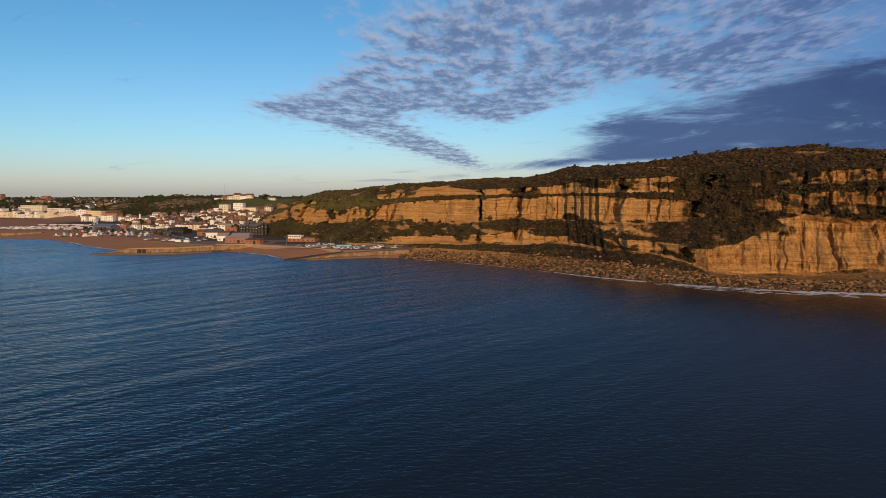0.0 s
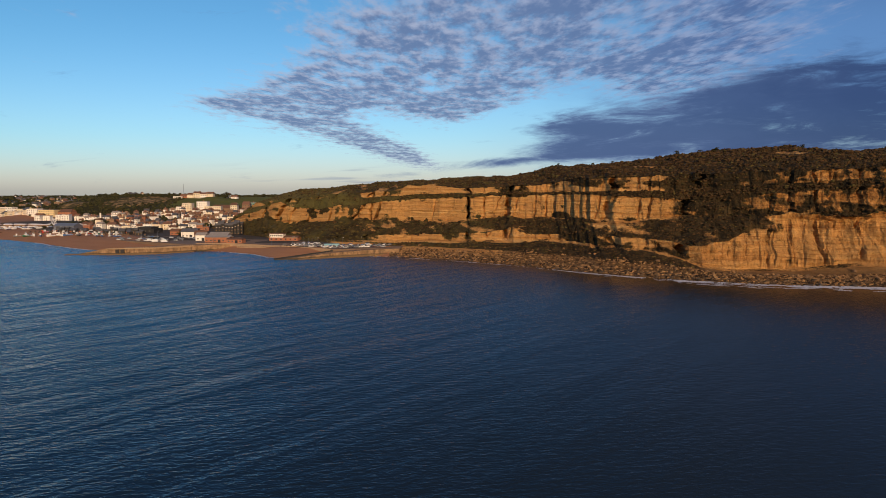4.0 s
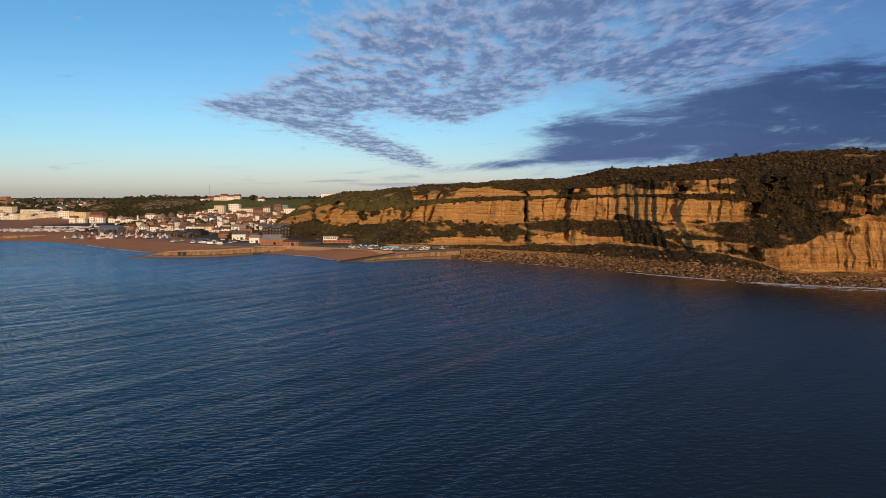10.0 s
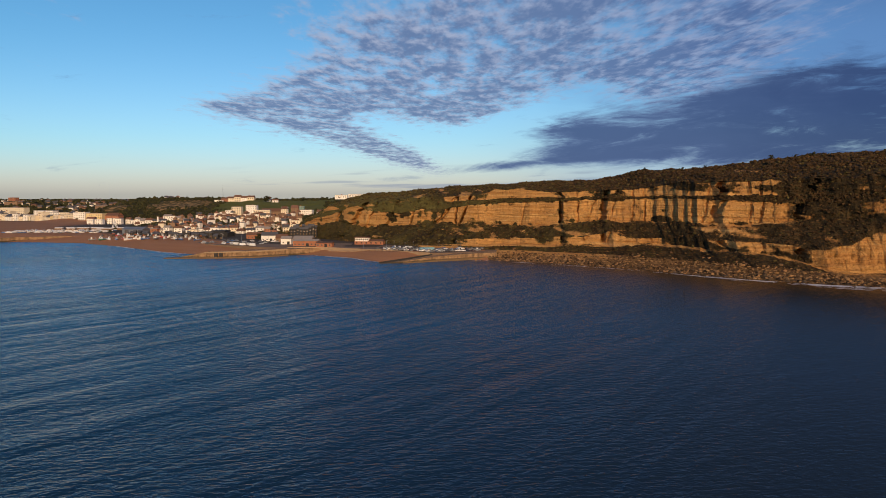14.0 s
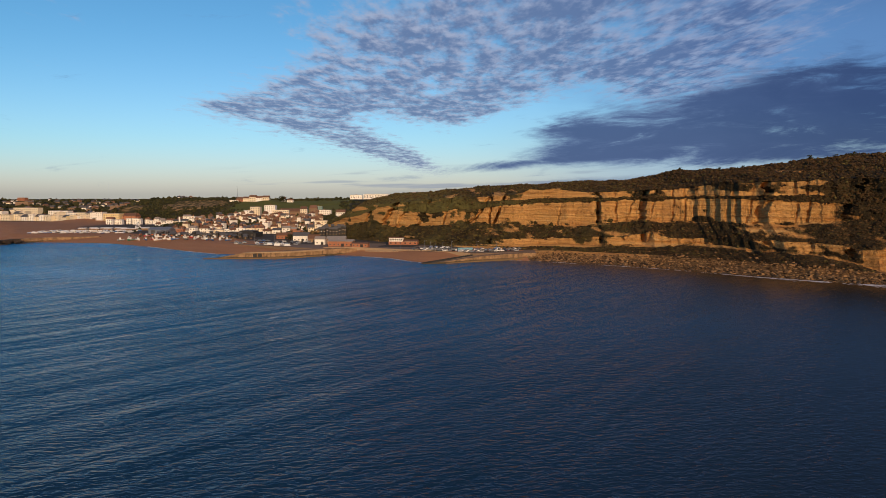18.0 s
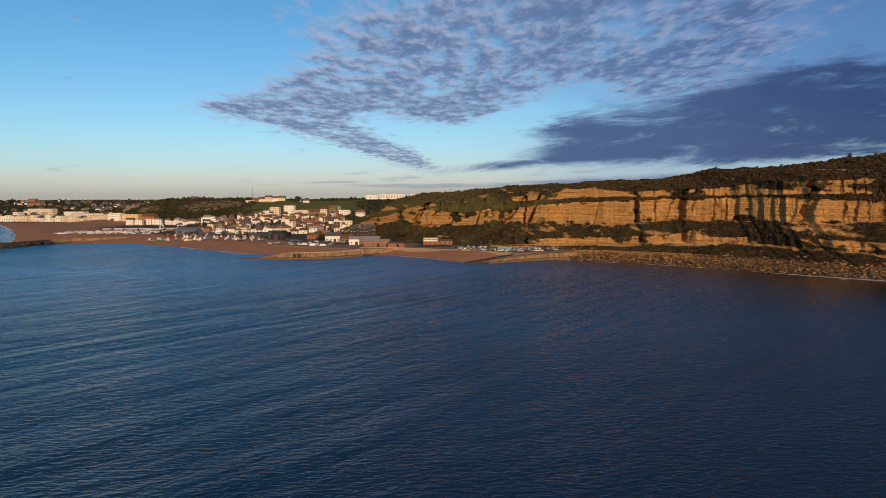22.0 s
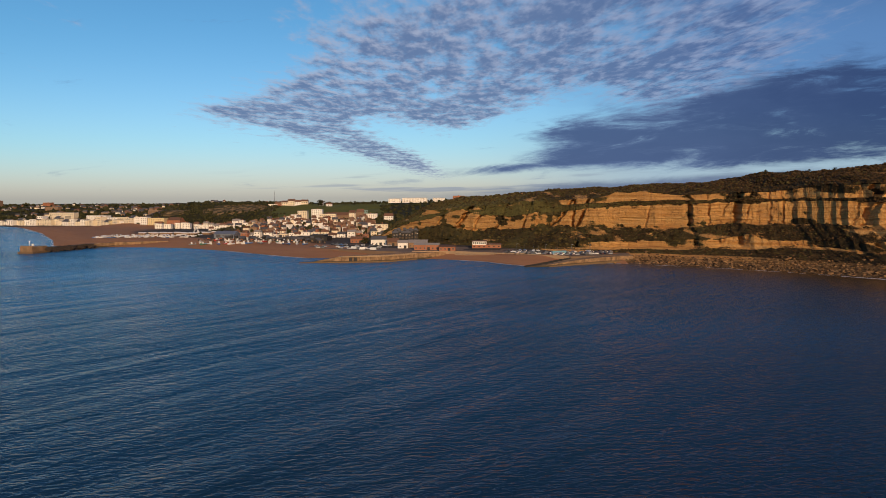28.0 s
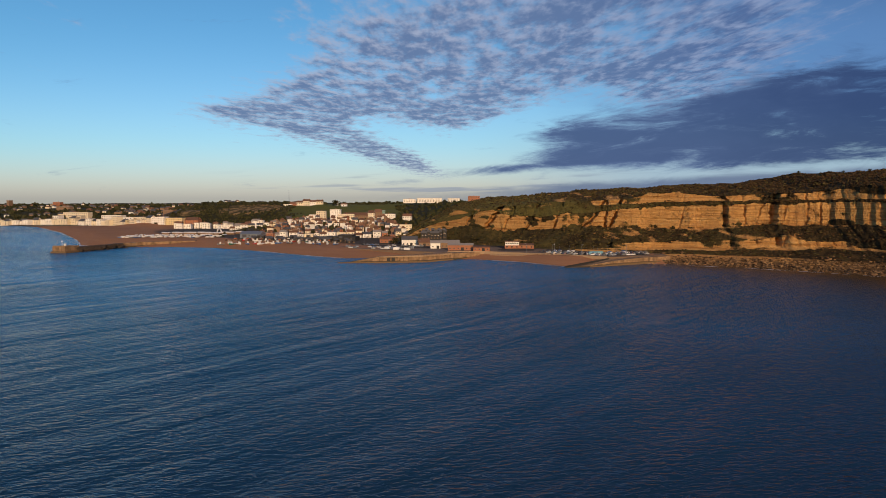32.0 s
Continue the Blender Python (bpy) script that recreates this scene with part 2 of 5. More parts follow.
def sea_material():
    m, n, b = material("sea_water")
    at = coords(n)

    def turned(deg):
        turn = n.tree.nodes.new("ShaderNodeMapping")
        n.link(at, turn.inputs[0])
        turn.inputs["Rotation"].default_value = (0, 0, radians(deg))
        return turn.outputs[0]

    def mask(name):
        node = n.tree.nodes.new("ShaderNodeAttribute")
        node.attribute_name = name
        return node.outputs["Fac"]

    along, wind = turned(-50), turned(-9)
    gust = n.noise(scaled(n, along, 0.005, 0.016, 0), 1.0, 4, 0.55, 0.5)
    swell = n.noise(scaled(n, along, 0.010, 0.070, 0), 1.0, 3, 0.5, 0.3)
    cross = n.noise(scaled(n, turned(-24), 0.03, 0.16, 0), 1.0, 3, 0.55, 0.3)
    chop = n.noise(scaled(n, wind, 0.36, 0.80, 0), 1.0, 2.5, 0.58, 0.35)
    fine = n.noise(scaled(n, wind, 0.9, 2.0, 0), 1.0, 3, 0.62, 0.3)
    h = n.math("ADD", n.math("MULTIPLY", chop, 0.62), n.math("ADD", n.math("MULTIPLY", fine, 0.09), n.math("MULTIPLY", cross, 0.62)))
    h = n.math("MULTIPLY", h, n.math("MULTIPLY", n.math("ADD", 0.45, n.math("MULTIPLY", gust, 1.1)), n.math("SUBTRACT", 1.0, n.math("MULTIPLY", mask("calm_grey"), 0.72))))
    h = n.math("ADD", h, n.math("MULTIPLY", swell, n.math("SUBTRACT", 2.6, n.math("MULTIPLY", mask("calm_grey"), 2.0))))
    # seaward tilt put into the bump, growing with y, so reflections come from higher sky
    sep = n.tree.nodes.new("ShaderNodeSeparateXYZ")
    n.link(at, sep.inputs[0])
    h = n.math("ADD", h, n.math("MULTIPLY", sep.outputs[1], n.math("ADD", 0.105, n.math("MULTIPLY", sep.outputs[1], 0.00006))))
    bump(n, b, h, 1.0, 1.0)
    deep = n.mix(n.noise(scaled(n, at, 0.004, 0.006, 0), 1.0, 3), (0.0060, 0.0220, 0.0480), (0.0075, 0.0265, 0.0550))
    # where waves are low the colour is greyed too, for reflected cloud
    deep = n.mix(mask("calm_grey"), deep, (0.0120, 0.0185, 0.0220))
    # reflected blue sky painted into the body colour, far out and left
    deep = n.mix(mask("sky_sheen"), deep, (0.0200, 0.1500, 0.3600))
    # brown of silt together with the cliff's reflection, painted as one colour
    n.link(n.mix(mask("silt_reflection"), deep, (0.070, 0.042, 0.020)), b.inputs["Base Color"])
    b.inputs["Roughness"].default_value = 0.10
    b.inputs["IOR"].default_value = 1.333
    b.inputs["Specular IOR Level"].default_value = 0.52
    # reflections tinted by hand: blue on the left, more neutral on the right
    n.link(n.mix(mask("calm_grey"), (0.30, 0.66, 1.0), (0.66, 0.84, 1.0)), b.inputs["Specular Tint"])
    return m


def cliff_material():
    m, n, b = material("sandstone_and_scrub")
    at = coords(n)
    sep = n.tree.nodes.new("ShaderNodeSeparateXYZ")
    n.link(at, sep.inputs[0])
    warp = n.noise(at, 0.03, 3, 0.5)
    level = n.math("ADD", sep.outputs[2], n.math("MULTIPLY", warp, 6.0))
    strata = n.noise(n.combine(n.math("MULTIPLY", sep.outputs[0], 0.02), n.math("MULTIPLY", sep.outputs[1], 0.02), level), 0.75, 6, 0.70)
    streak = n.noise(scaled(n, at, 0.35, 0.35, 0.03), 1.0, 4, 0.6)
    blot = n.noise(at, 0.07, 4, 0.6)
    ramp = n.add("ShaderNodeValToRGB", ramp=[(0.34, (0.34, 0.155, 0.050)), (0.46, (0.58, 0.300, 0.096)), (0.58, (0.68, 0.390, 0.136)), (0.70, (0.74, 0.500, 0.220))])
    k = n.math("ADD", n.math("MULTIPLY", strata, 0.74), n.math("MULTIPLY", n.math("ADD", streak, blot), 0.13))
    n.link(k, ramp.inputs[0])
    rust = n.mix(n.math("MULTIPLY", n.smooth(blot, 0.56, 0.72), 0.6), ramp.outputs[0], (0.40, 0.19, 0.07))
    rock = n.mix(n.math("MULTIPLY", n.smooth(n.noise(at, 0.8, 4, 0.7), 0.56, 0.76), 0.55), rust, (0.13, 0.085, 0.045))
    joint = n.math("ABSOLUTE", n.math("SUBTRACT", n.noise(scaled(n, at, 0.42, 0.42, 0.05), 1.0, 3, 0.5, 0.6), 0.5))
    joint2 = n.math("ABSOLUTE", n.math("SUBTRACT", n.noise(n.combine(n.math("MULTIPLY", sep.outputs[0], 0.05), n.math("MULTIPLY", sep.outputs[1], 0.05), level), 0.9, 3, 0.5), 0.5))
    seam = n.math("MAXIMUM", n.math("SUBTRACT", 1.0, n.smooth(joint, 0.0, 0.016)), n.math("MULTIPLY", n.math("SUBTRACT", 1.0, n.smooth(joint2, 0.0, 0.02)), 0.6))
    rock = n.mix(n.math("MULTIPLY", seam, 0.34), rock, (0.12, 0.05, 0.022))
    # shade of the scrub put into the eastern rock as mottled darkening
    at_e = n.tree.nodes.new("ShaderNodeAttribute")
    at_e.attribute_name = "east_shade"
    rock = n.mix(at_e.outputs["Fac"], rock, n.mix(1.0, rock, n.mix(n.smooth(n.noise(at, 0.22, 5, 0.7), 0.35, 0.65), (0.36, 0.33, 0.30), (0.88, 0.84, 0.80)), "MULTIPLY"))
    at_r = n.tree.nodes.new("ShaderNodeAttribute")
    at_r.attribute_name = "rubble"
    rock = n.mix(n.math("MULTIPLY", at_r.outputs["Fac"], 0.9), rock, n.mix(n.noise(at, 0.7, 4, 0.7), (0.035, 0.024, 0.013), (0.17, 0.105, 0.05)))
    vn = n.noise(at, 0.16, 5, 0.65)
    vg = n.add("ShaderNodeValToRGB", ramp=[(0.32, (0.016, 0.012, 0.006)), (0.5, (0.042, 0.030, 0.013)), (0.68, (0.090, 0.060, 0.024))])
    n.link(vn, vg.inputs[0])
    at_v = n.tree.nodes.new("ShaderNodeAttribute")
    at_v.attribute_name = "scrub"
    at_g = n.tree.nodes.new("ShaderNodeAttribute")
    at_g.attribute_name = "grass"
    green = n.mix(at_g.outputs["Fac"], vg.outputs[0], n.mix(vn, (0.085, 0.080, 0.024), (0.180, 0.150, 0.048)))
    edge = n.math("ADD", at_v.outputs["Fac"], n.math("MULTIPLY", n.math("SUBTRACT", n.noise(scaled(n, at, 0.5, 0.5, 0.22), 1.0, 5, 0.72), 0.5), 1.0))
    n.link(n.mix(n.smooth(edge, 0.26, 0.66), rock, green), b.inputs["Base Color"])
    b.inputs["Roughness"].default_value = 0.93
    b.inputs["Specular IOR Level"].default_value = 0.2
    rough = n.math("ADD", n.math("MULTIPLY", strata, 0.8), n.math("ADD", n.math("MULTIPLY", n.noise(at, 0.9, 5, 0.65), 0.7), n.math("MULTIPLY", streak, 0.8)))
    rough = n.math("SUBTRACT", rough, n.math("MULTIPLY", seam, 0.3))
    bump(n, b, rough, 1.0, 1.5)
    return m


def ground_material():
    """Shingle, grass, scrub and town ground, by masks that follow the lie of the land."""
    m, n, b = material("shingle_grass_and_earth")
    at = coords(n)

    def mask(name):
        node = n.tree.nodes.new("ShaderNodeAttribute")
        node.attribute_name = name
        return node.outputs["Fac"]

    f, g = n.noise(at, 0.05, 4, 0.6), n.noise(at, 0.9, 4, 0.65)
    berm = n.noise(scaled(n, at, 0.02, 0.02, 0.9), 1.0, 3)
    shingle = n.mix(n.math("ADD", n.math("MULTIPLY", g, 0.5), n.math("MULTIPLY", berm, 0.5)), (0.27, 0.125, 0.058), (0.50, 0.255, 0.13))
    turf = n.mix(f, (0.080, 0.092, 0.020), (0.150, 0.150, 0.040))
    wood = n.mix(g, (0.016, 0.018, 0.009), (0.055, 0.05, 0.02))
    town = n.mix(f, (0.045, 0.040, 0.034), (0.12, 0.095, 0.070))
    col = n.mix(mask("shingle"), town, shingle)
    soft = n.math("MULTIPLY", n.math("SUBTRACT", n.noise(at, 0.06, 5, 0.65), 0.5), 1.2)
    col = n.mix(n.smooth(n.math("ADD", mask("turf"), soft), 0.4, 0.6), col, turf)
    col = n.mix(n.smooth(n.math("ADD", mask("wood"), soft), 0.4, 0.6), col, wood)
    col = n.mix(n.smooth(n.math("ADD", mask("crag"), soft), 0.45, 0.6), col, n.mix(n.smooth(n.noise(at, 0.10, 6, 0.75), 0.44, 0.60), (0.060, 0.052, 0.020), (0.36, 0.23, 0.10)))
    n.link(col, b.inputs["Base Color"])
    b.inputs["Roughness"].default_value = 0.95
    b.inputs["Specular IOR Level"].default_value = 0.15
    bump(n, b, n.math("ADD", g, n.math("MULTIPLY", f, 2.0)), 0.6, 0.6)
    return m


SEA, CLIFF, GROUND = sea_material(), cliff_material(), ground_material()

# ---------------------------------------------------------------- lie of the land
# waterline, y by x
shore_east = curve((-100, 492), (-69, 482), (-25, 456), (13, 428), (46, 395), (75, 369), (101, 352), (127, 339), (151, 331), (193, 324), (260, 305), (450, 250), (1200, 60))
shore_west = curve((-3500, 3300), (-1500, 1500), (-1040, 1215), (-966, 1154), (-809, 959), (-689, 787), (-636, 700), (-600, 680), (-537, 674), (-478, 660), (-413, 614), (-358, 565), (-325, 540),
                   (-300, 538), (-234, 531), (-210, 525), (-177, 503), (-152, 471), (-143, 468), (-128, 472), (-100, 494))
face_y = curve((-330, 820), (-290, 752), (-250, 706), (-200, 652), (-125, 594), (-60, 558), (-8.5, 527), (-6, 522.5), (22, 508.5), (25, 503), (52, 490), (56.4, 487), (57.2, 483), (62.2, 478.5), (63.0, 474.5), (66.2, 471), (67.0, 466.5), (70.7, 462.5), (71.5, 458.5), (74.4, 455.5), (75.2, 451), (85.5, 444), (87.5, 436), (128, 418), (160, 398), (188, 378), (250, 352), (450, 290), (1200, 110))
ridge_y = curve((-330, 900), (-290, 830), (-250, 780), (-200, 740), (-125, 694), (-60, 658), (-8, 625), (52, 590), (86, 538), (128, 519), (160, 508), (188, 495), (250, 472), (450, 410), (1200, 220))


def shore(x):
    return np.where(np.asarray(x) < -100, shore_west(x), shore_east(x))


def hump(x, y, cx, cy, rx, ry, turn=0.0, power=2.0):
    c, s = math.cos(turn), math.sin(turn)
    u, v = ((x - cx) * c + (y - cy) * s) / rx, (-(x - cx) * s + (y - cy) * c) / ry
    return np.exp(-((u * u + v * v) ** (power / 2)))


far_rise = curve((0, 0), (1240, 0.8), (1290, 3), (1420, 11), (1750, 22), (2300, 33), (2700, 28), (4500, 15))
west_rise = curve((0, 0), (1080, 4), (1140, 10), (1200, 24), (1290, 38), (1340, 41), (1600, 36), (2300, 33), (2700, 26), (4500, 15))
old_rise = curve((0, 0), (770, 5), (850, 8), (1050, 15), (1090, 17), (1130, 22), (1290, 36), (1400, 39), (1600, 34), (4500, 15))
east_rise = curve((0, 0), (760, 6), (900, 18), (1090, 34), (1270, 43), (1400, 44), (1600, 38), (4500, 15))


def land(x, y):
    """Height of the ground."""
    x, y = np.asarray(x, float), np.asarray(y, float)
    d = (y - shore(x)) * 0.75
    far = step(y, 900, 1250)
    beach = np.where(d < 0, np.maximum(d * 0.12, -4), np.minimum(d * (0.14 + 0.09 * step(x, -225, -200)), 5.0 - 4.2 * far))
    h = beach + 0.25 * vnoise(x / 14, y / 14, 5) * (d > 4)
    wx, gx = step(x, -860, -720), step(x, -560, -500)
    ex = step(x, -300, -200)
    hill = (1 - wx) * far_rise(y) + wx * ((1 - gx) * west_rise(y) + gx * ((1 - ex) * old_rise(y) + ex * east_rise(y)))
    rough = step(y, 930, 1250) * (2.6 * fbm(x / 80, y / 80, 9) + 0.9 * fbm(x / 22, y / 22, 11))
    h = np.where((y > 760) & (d > 45), np.maximum(h, np.minimum(hill, 90) + rough * (hill > 8)), h)
    return h


def land_z(x, y):
    return float(land(np.array([x]), np.array([y]))[0])


beach_top = curve((-700, 980), (-620, 830), (-532, 757), (-466, 690), (-421, 662), (-361, 646), (-319, 600), (-293, 560), (-262, 541), (-200, 541), (0, 541))


def build_ground():
    xs = np.concatenate([np.arange(-4200, -1300, 60), np.arange(-1300, -60, 5.0), np.arange(-60, 500, 20), np.arange(500, 3400, 80)])
    ys = np.concatenate([np.arange(-600, 440, 40), np.arange(440, 1000, 4.0), np.arange(1000, 1700, 8.0), np.arange(1700, 4400, 60)])
    x, y = np.meshgrid(xs, ys)
    z = land(x, y)
    z = np.where(y < shore(x) - 40, -8, z)
    under = (x > -330) & (y > face_y(x) - 30) & (y < face_y(x) + 160)
    z = np.where(under, np.minimum(z, 4.0), z)
    z = np.where((x > -68) & (y < face_y(x) + 120), np.minimum(z, -3.0), z)
    d = (y - shore(x)) * 0.75
    shingle = 1 - step(d, 95, 140) * step(x, -640, -600) - step(d, 190, 260) * step(-x, 600, 640)
    shingle = shingle * (1 - step(x, -268, -255) * step(d, 24, 30)) * (1 - step(y, 1150, 1200))
    shingle = shingle * (1 - step(y - beach_top(x), 14, 34) * step(x, -680, -620))
    turf = step(y, 1070, 1120) * step(x, -545, -515) * (1 - step(y, 1380, 1480)) + 0.6 * step(y, 1500, 2300) * (fbm(x / 160, y / 160, 31) > 0.3)
    turf = turf * (1 - 0.9 * step(x, -330, -290))
    wood = step(y, 1090, 1140) * (1 - step(x, -560, -520)) * step(x, -760, -720) + step(x, -330, -290) * step(y, 800, 900)
    wood = wood + step(y, 1300, 1420) * (1 - step(x, -800, -700)) * (0.55 + 0.5 * fbm(x / 90, y / 90, 21))
    wood = wood + step(y, 1290, 1400) * (1 - turf) * 0.8
    crag = hump(x, y, -610, 1235, 72, 62, 0.1, 3) + hump(x, y, -712, 1210, 26, 45, 0.1, 3)
    me = mesh_from("ground", np.stack([x, y, z], -1).reshape(-1, 3), grid_faces(*x.shape), True,
                   [("shingle", np.clip(shingle, 0, 1)), ("turf", np.clip(turf, 0, 1)), ("wood", np.clip(wood, 0, 1)), ("crag", np.clip(crag, 0, 1))], [GROUND])
    tagged(new("ground", me), "reddish-brown shingle beach rising to town ground and green hills", "ground", kind="structure")


def build_sea():
    xs = np.concatenate([np.arange(-4400, -900, 140), np.arange(-900, 500, 10.0), np.arange(500, 4400, 150)])
    ys = np.concatenate([np.arange(-4400, -100, 150), np.arange(-100, 700, 10.0), np.arange(700, 1260, 35)])
    x, y = np.meshgrid(xs, ys)
    d = shore(x) - y
    # silt and painted cliff reflection, fading away from the shore
    silt_reflection = np.exp(-np.maximum(d, 0) / 45.0) * step(x, -120, -20) * (0.75 + 0.4 * fbm(x / 60, y / 18, 3)) + 0.25 * np.exp(-np.maximum(d, 0) / 12.0)
    # lower waves and greyer painted reflection towards the right
    calm_grey = step(x - 0.25 * y, -190, -20)
    # mask of the painted sky reflection, strongest far off on the left
    sky_sheen = step(y - 0.25 * x, 100, 640) * (1 - step(x + 0.3 * (y - 500), -260, 10)) * (0.9 + 0.35 * fbm(x / 120, y / 60, 33, 3))
    me = mesh_from("sea", np.stack([x, y, 0 * x], -1).reshape(-1, 3), grid_faces(*x.shape), True, [("silt_reflection", np.clip(silt_reflection, 0, 1)), ("calm_grey", np.clip(calm_grey, 0, 1)), ("sky_sheen", np.clip(sky_sheen, 0, 1))], [SEA])
    tagged(new("water", me), "dark blue rippled sea with painted sky sheen, brown silt and painted cliff reflection", "sea", kind="structure")


build_sea()
build_ground()

# ---------------------------------------------------------------- the cliff
main_top = curve((-330, 2), (-285, 5), (-265, 16), (-245, 24), (-226, 28), (-202, 36), (-190, 39), (-179, 35), (-147, 32), (-121, 37), (-104, 36.6), (-83, 40), (-60, 42), (-39, 43.4), (1, 45.4), (38, 46.7), (78, 46.8), (110, 45), (130, 44), (164, 47), (190, 50), (216, 53), (450, 54), (1200, 50))
main_base = curve((-330, 1), (-285, 4), (-265, 10), (-245, 15), (-214, 21.5), (-202, 19.3), (-179, 17), (-147, 19.6), (-121, 23), (-82, 23.2), (-38, 23.8), (-18, 24.8), (2, 27), (20, 28.4), (55, 29.2), (96, 29), (111, 31), (150, 34), (190, 36), (216, 36), (450, 34), (1200, 34))
up_base = curve((-330, 2), (-285, 6), (-262, 18), (-245, 26), (-226, 33), (-136, 43.6), (-106, 43.7), (-78, 44.8), (-59, 45.8), (-38, 47.2), (-17, 47.7), (21, 48.1), (56, 48.6), (80, 49.3), (130, 50), (216, 57), (450, 58), (1200, 55))
up_top = curve((-330, 2.5), (-285, 6.5), (-262, 20), (-245, 27.5), (-226, 37), (-136, 46.2), (-106, 47.8), (-77, 49.3), (-59, 53.6), (-37, 54.9), (-16, 51.9), (22, 53), (40, 53.7), (57, 56), (70, 58.3), (80, 58.7), (128, 60), (216, 63), (450, 64), (1200, 60))
ridge_z = curve((-330, 2), (-290, 3), (-278, 12), (-262, 22), (-245, 29), (-232, 37), (-221, 43), (-188, 49.5), (-156, 52), (-126, 54.8), (-97, 57), (-69, 58.4), (-43, 59.8), (-19, 61), (5, 61.8), (28, 62.5), (50, 64.8), (67, 69), (97, 70.4), (128, 71.9), (148, 74.6), (181, 79.3), (202, 80.7), (236, 79.4), (275, 78.4), (450, 78), (1200, 70))
low_top = curve((-330, 1), (-285, 3.5), (-250, 8), (-110, 10), (-67, 13.2), (-42, 13.2), (-22, 15.4), (0, 17), (14, 18), (23, 22.5), (33, 18), (50, 17.5), (68, 19), (97, 19.8), (112, 19), (124, 16.5), (144, 20), (158, 27), (171, 31), (183, 32.5), (208, 33), (450, 31), (1200, 30))
low_base = curve((-330, 0.5), (-285, 3), (-250, 6), (-110, 7.2), (-67, 7.9), (-42, 9.5), (-22, 9.4), (23, 13.1), (68, 13.8), (97, 13.6), (115, 10), (124, 6), (142, 3), (169, 3.5), (182, 5), (206, 9), (450, 9), (1200, 8))
foot_off = curve((-330, -14), (-240, -18), (-200, -22), (-170, -30), (-150, -40), (-110, -48), (-80, -50))
low_off = curve((-330, -8), (-240, -11), (-200, -15), (-170, -22), (-150, -28), (-120, -32), (-80, -26), (-50, -20), (101, -21), (113, -29), (126, -39), (145, -31), (160, -20), (188, -9), (450, -9))
# clefts in the faces: x, half width, depth, lean
CLEFTS = [(-213, 1.2, 4, 0.7), (-156, 1.5, 5, 0.5), (-190, 2.6, 9, 0.8), (-176, 1.0, 5, 0.5), (-133, 0.9, 4, 0.4), (-104, 1.8, 8, 0.8), (-92, 0.8, 6, 0.1), (-86, 1.2, 7, 0.45), (-36, 0.6, 3, 0.2), (-7, 1.05, 10, 0.08),
          (5, 0.5, 4, 0.0), (15, 0.5, 3, 0.35), (23.5, 1.9, 10, 0.18), (29, 0.5, 4, 0.3), (43, 0.5, 3, 0.1), (51, 0.5, 3, 0.05), (56.2, 0.5, 2, 0.1), (61.8, 0.4, 1.3, 0.12),
          (65.8, 0.5, 2.2, 0.06), (70.4, 0.4, 1.4, 0.1), (74, 0.5, 2, 0.0), (80, 0.4, 2.5, 0.25), (87.0, 2.2, 8, 0.16), (103, 0.45, 4, 0.05), (109, 0.6, 5, 0.1), (130, 2.4, 8, 0.5), (171, 0.7, 2.2, 0.2), (181, 0.7, 3, 0.1),
          (192, 0.9, 3.5, 0.0), (200, 0.7, 2.5, 0.2), (213, 0.9, 3, 0.1), (232, 0.9, 3, 0.2), (255, 1.0, 4, 0.2)]
# rows of the profile: share of points, then (y, z) by x
PROFILE = 12


def cliff_rows(x):
    fy, west = face_y(x), 1 - step(x, -95, -70)
    lo = fy + low_off(x)
    foot_y = np.where(x < -80, fy + foot_off(x), shore_east(x) - 5)
    foot_z = -1.8 * (1 - west) + (3.0 - 3.0 * (1 - step(x, -290, -240))) * west
    lb, lt, mb, mt = low_base(x), low_top(x), main_base(x), main_top(x)
    ub, ut, rz = up_base(x), up_top(x), ridge_z(x)
    berm_y, berm_z = foot_y + 0.42 * (lo - 5 - foot_y), 2.2 * (1 - west) + (6.2 - 5.7 * (1 - step(x, -290, -240))) * west
    rows = [(foot_y, foot_z), (berm_y, berm_z), (lo - 3.0, np.maximum(lb - 1.5, np.where(x < -240, 0.3, 2.5))), (lo, lb), (lo + 1.2 + np.interp(x, [110, 140], [0.18, 0.42]) * (lt - lb), lt), (fy - 2.0, mb), (fy + 0.2, mb + 0.5),
            (fy + 2.2, mt), (fy + 5.5, ub), (fy + 7.5, ut), (fy + 34, ut + 0.42 * (rz - ut)), (ridge_y(x), rz), (ridge_y(x) + 65, rz - 2.5)]
    return rows


SEGMENTS = (10, 10, 4, 12, 12, 3, 30, 6, 10, 16, 22, 8)


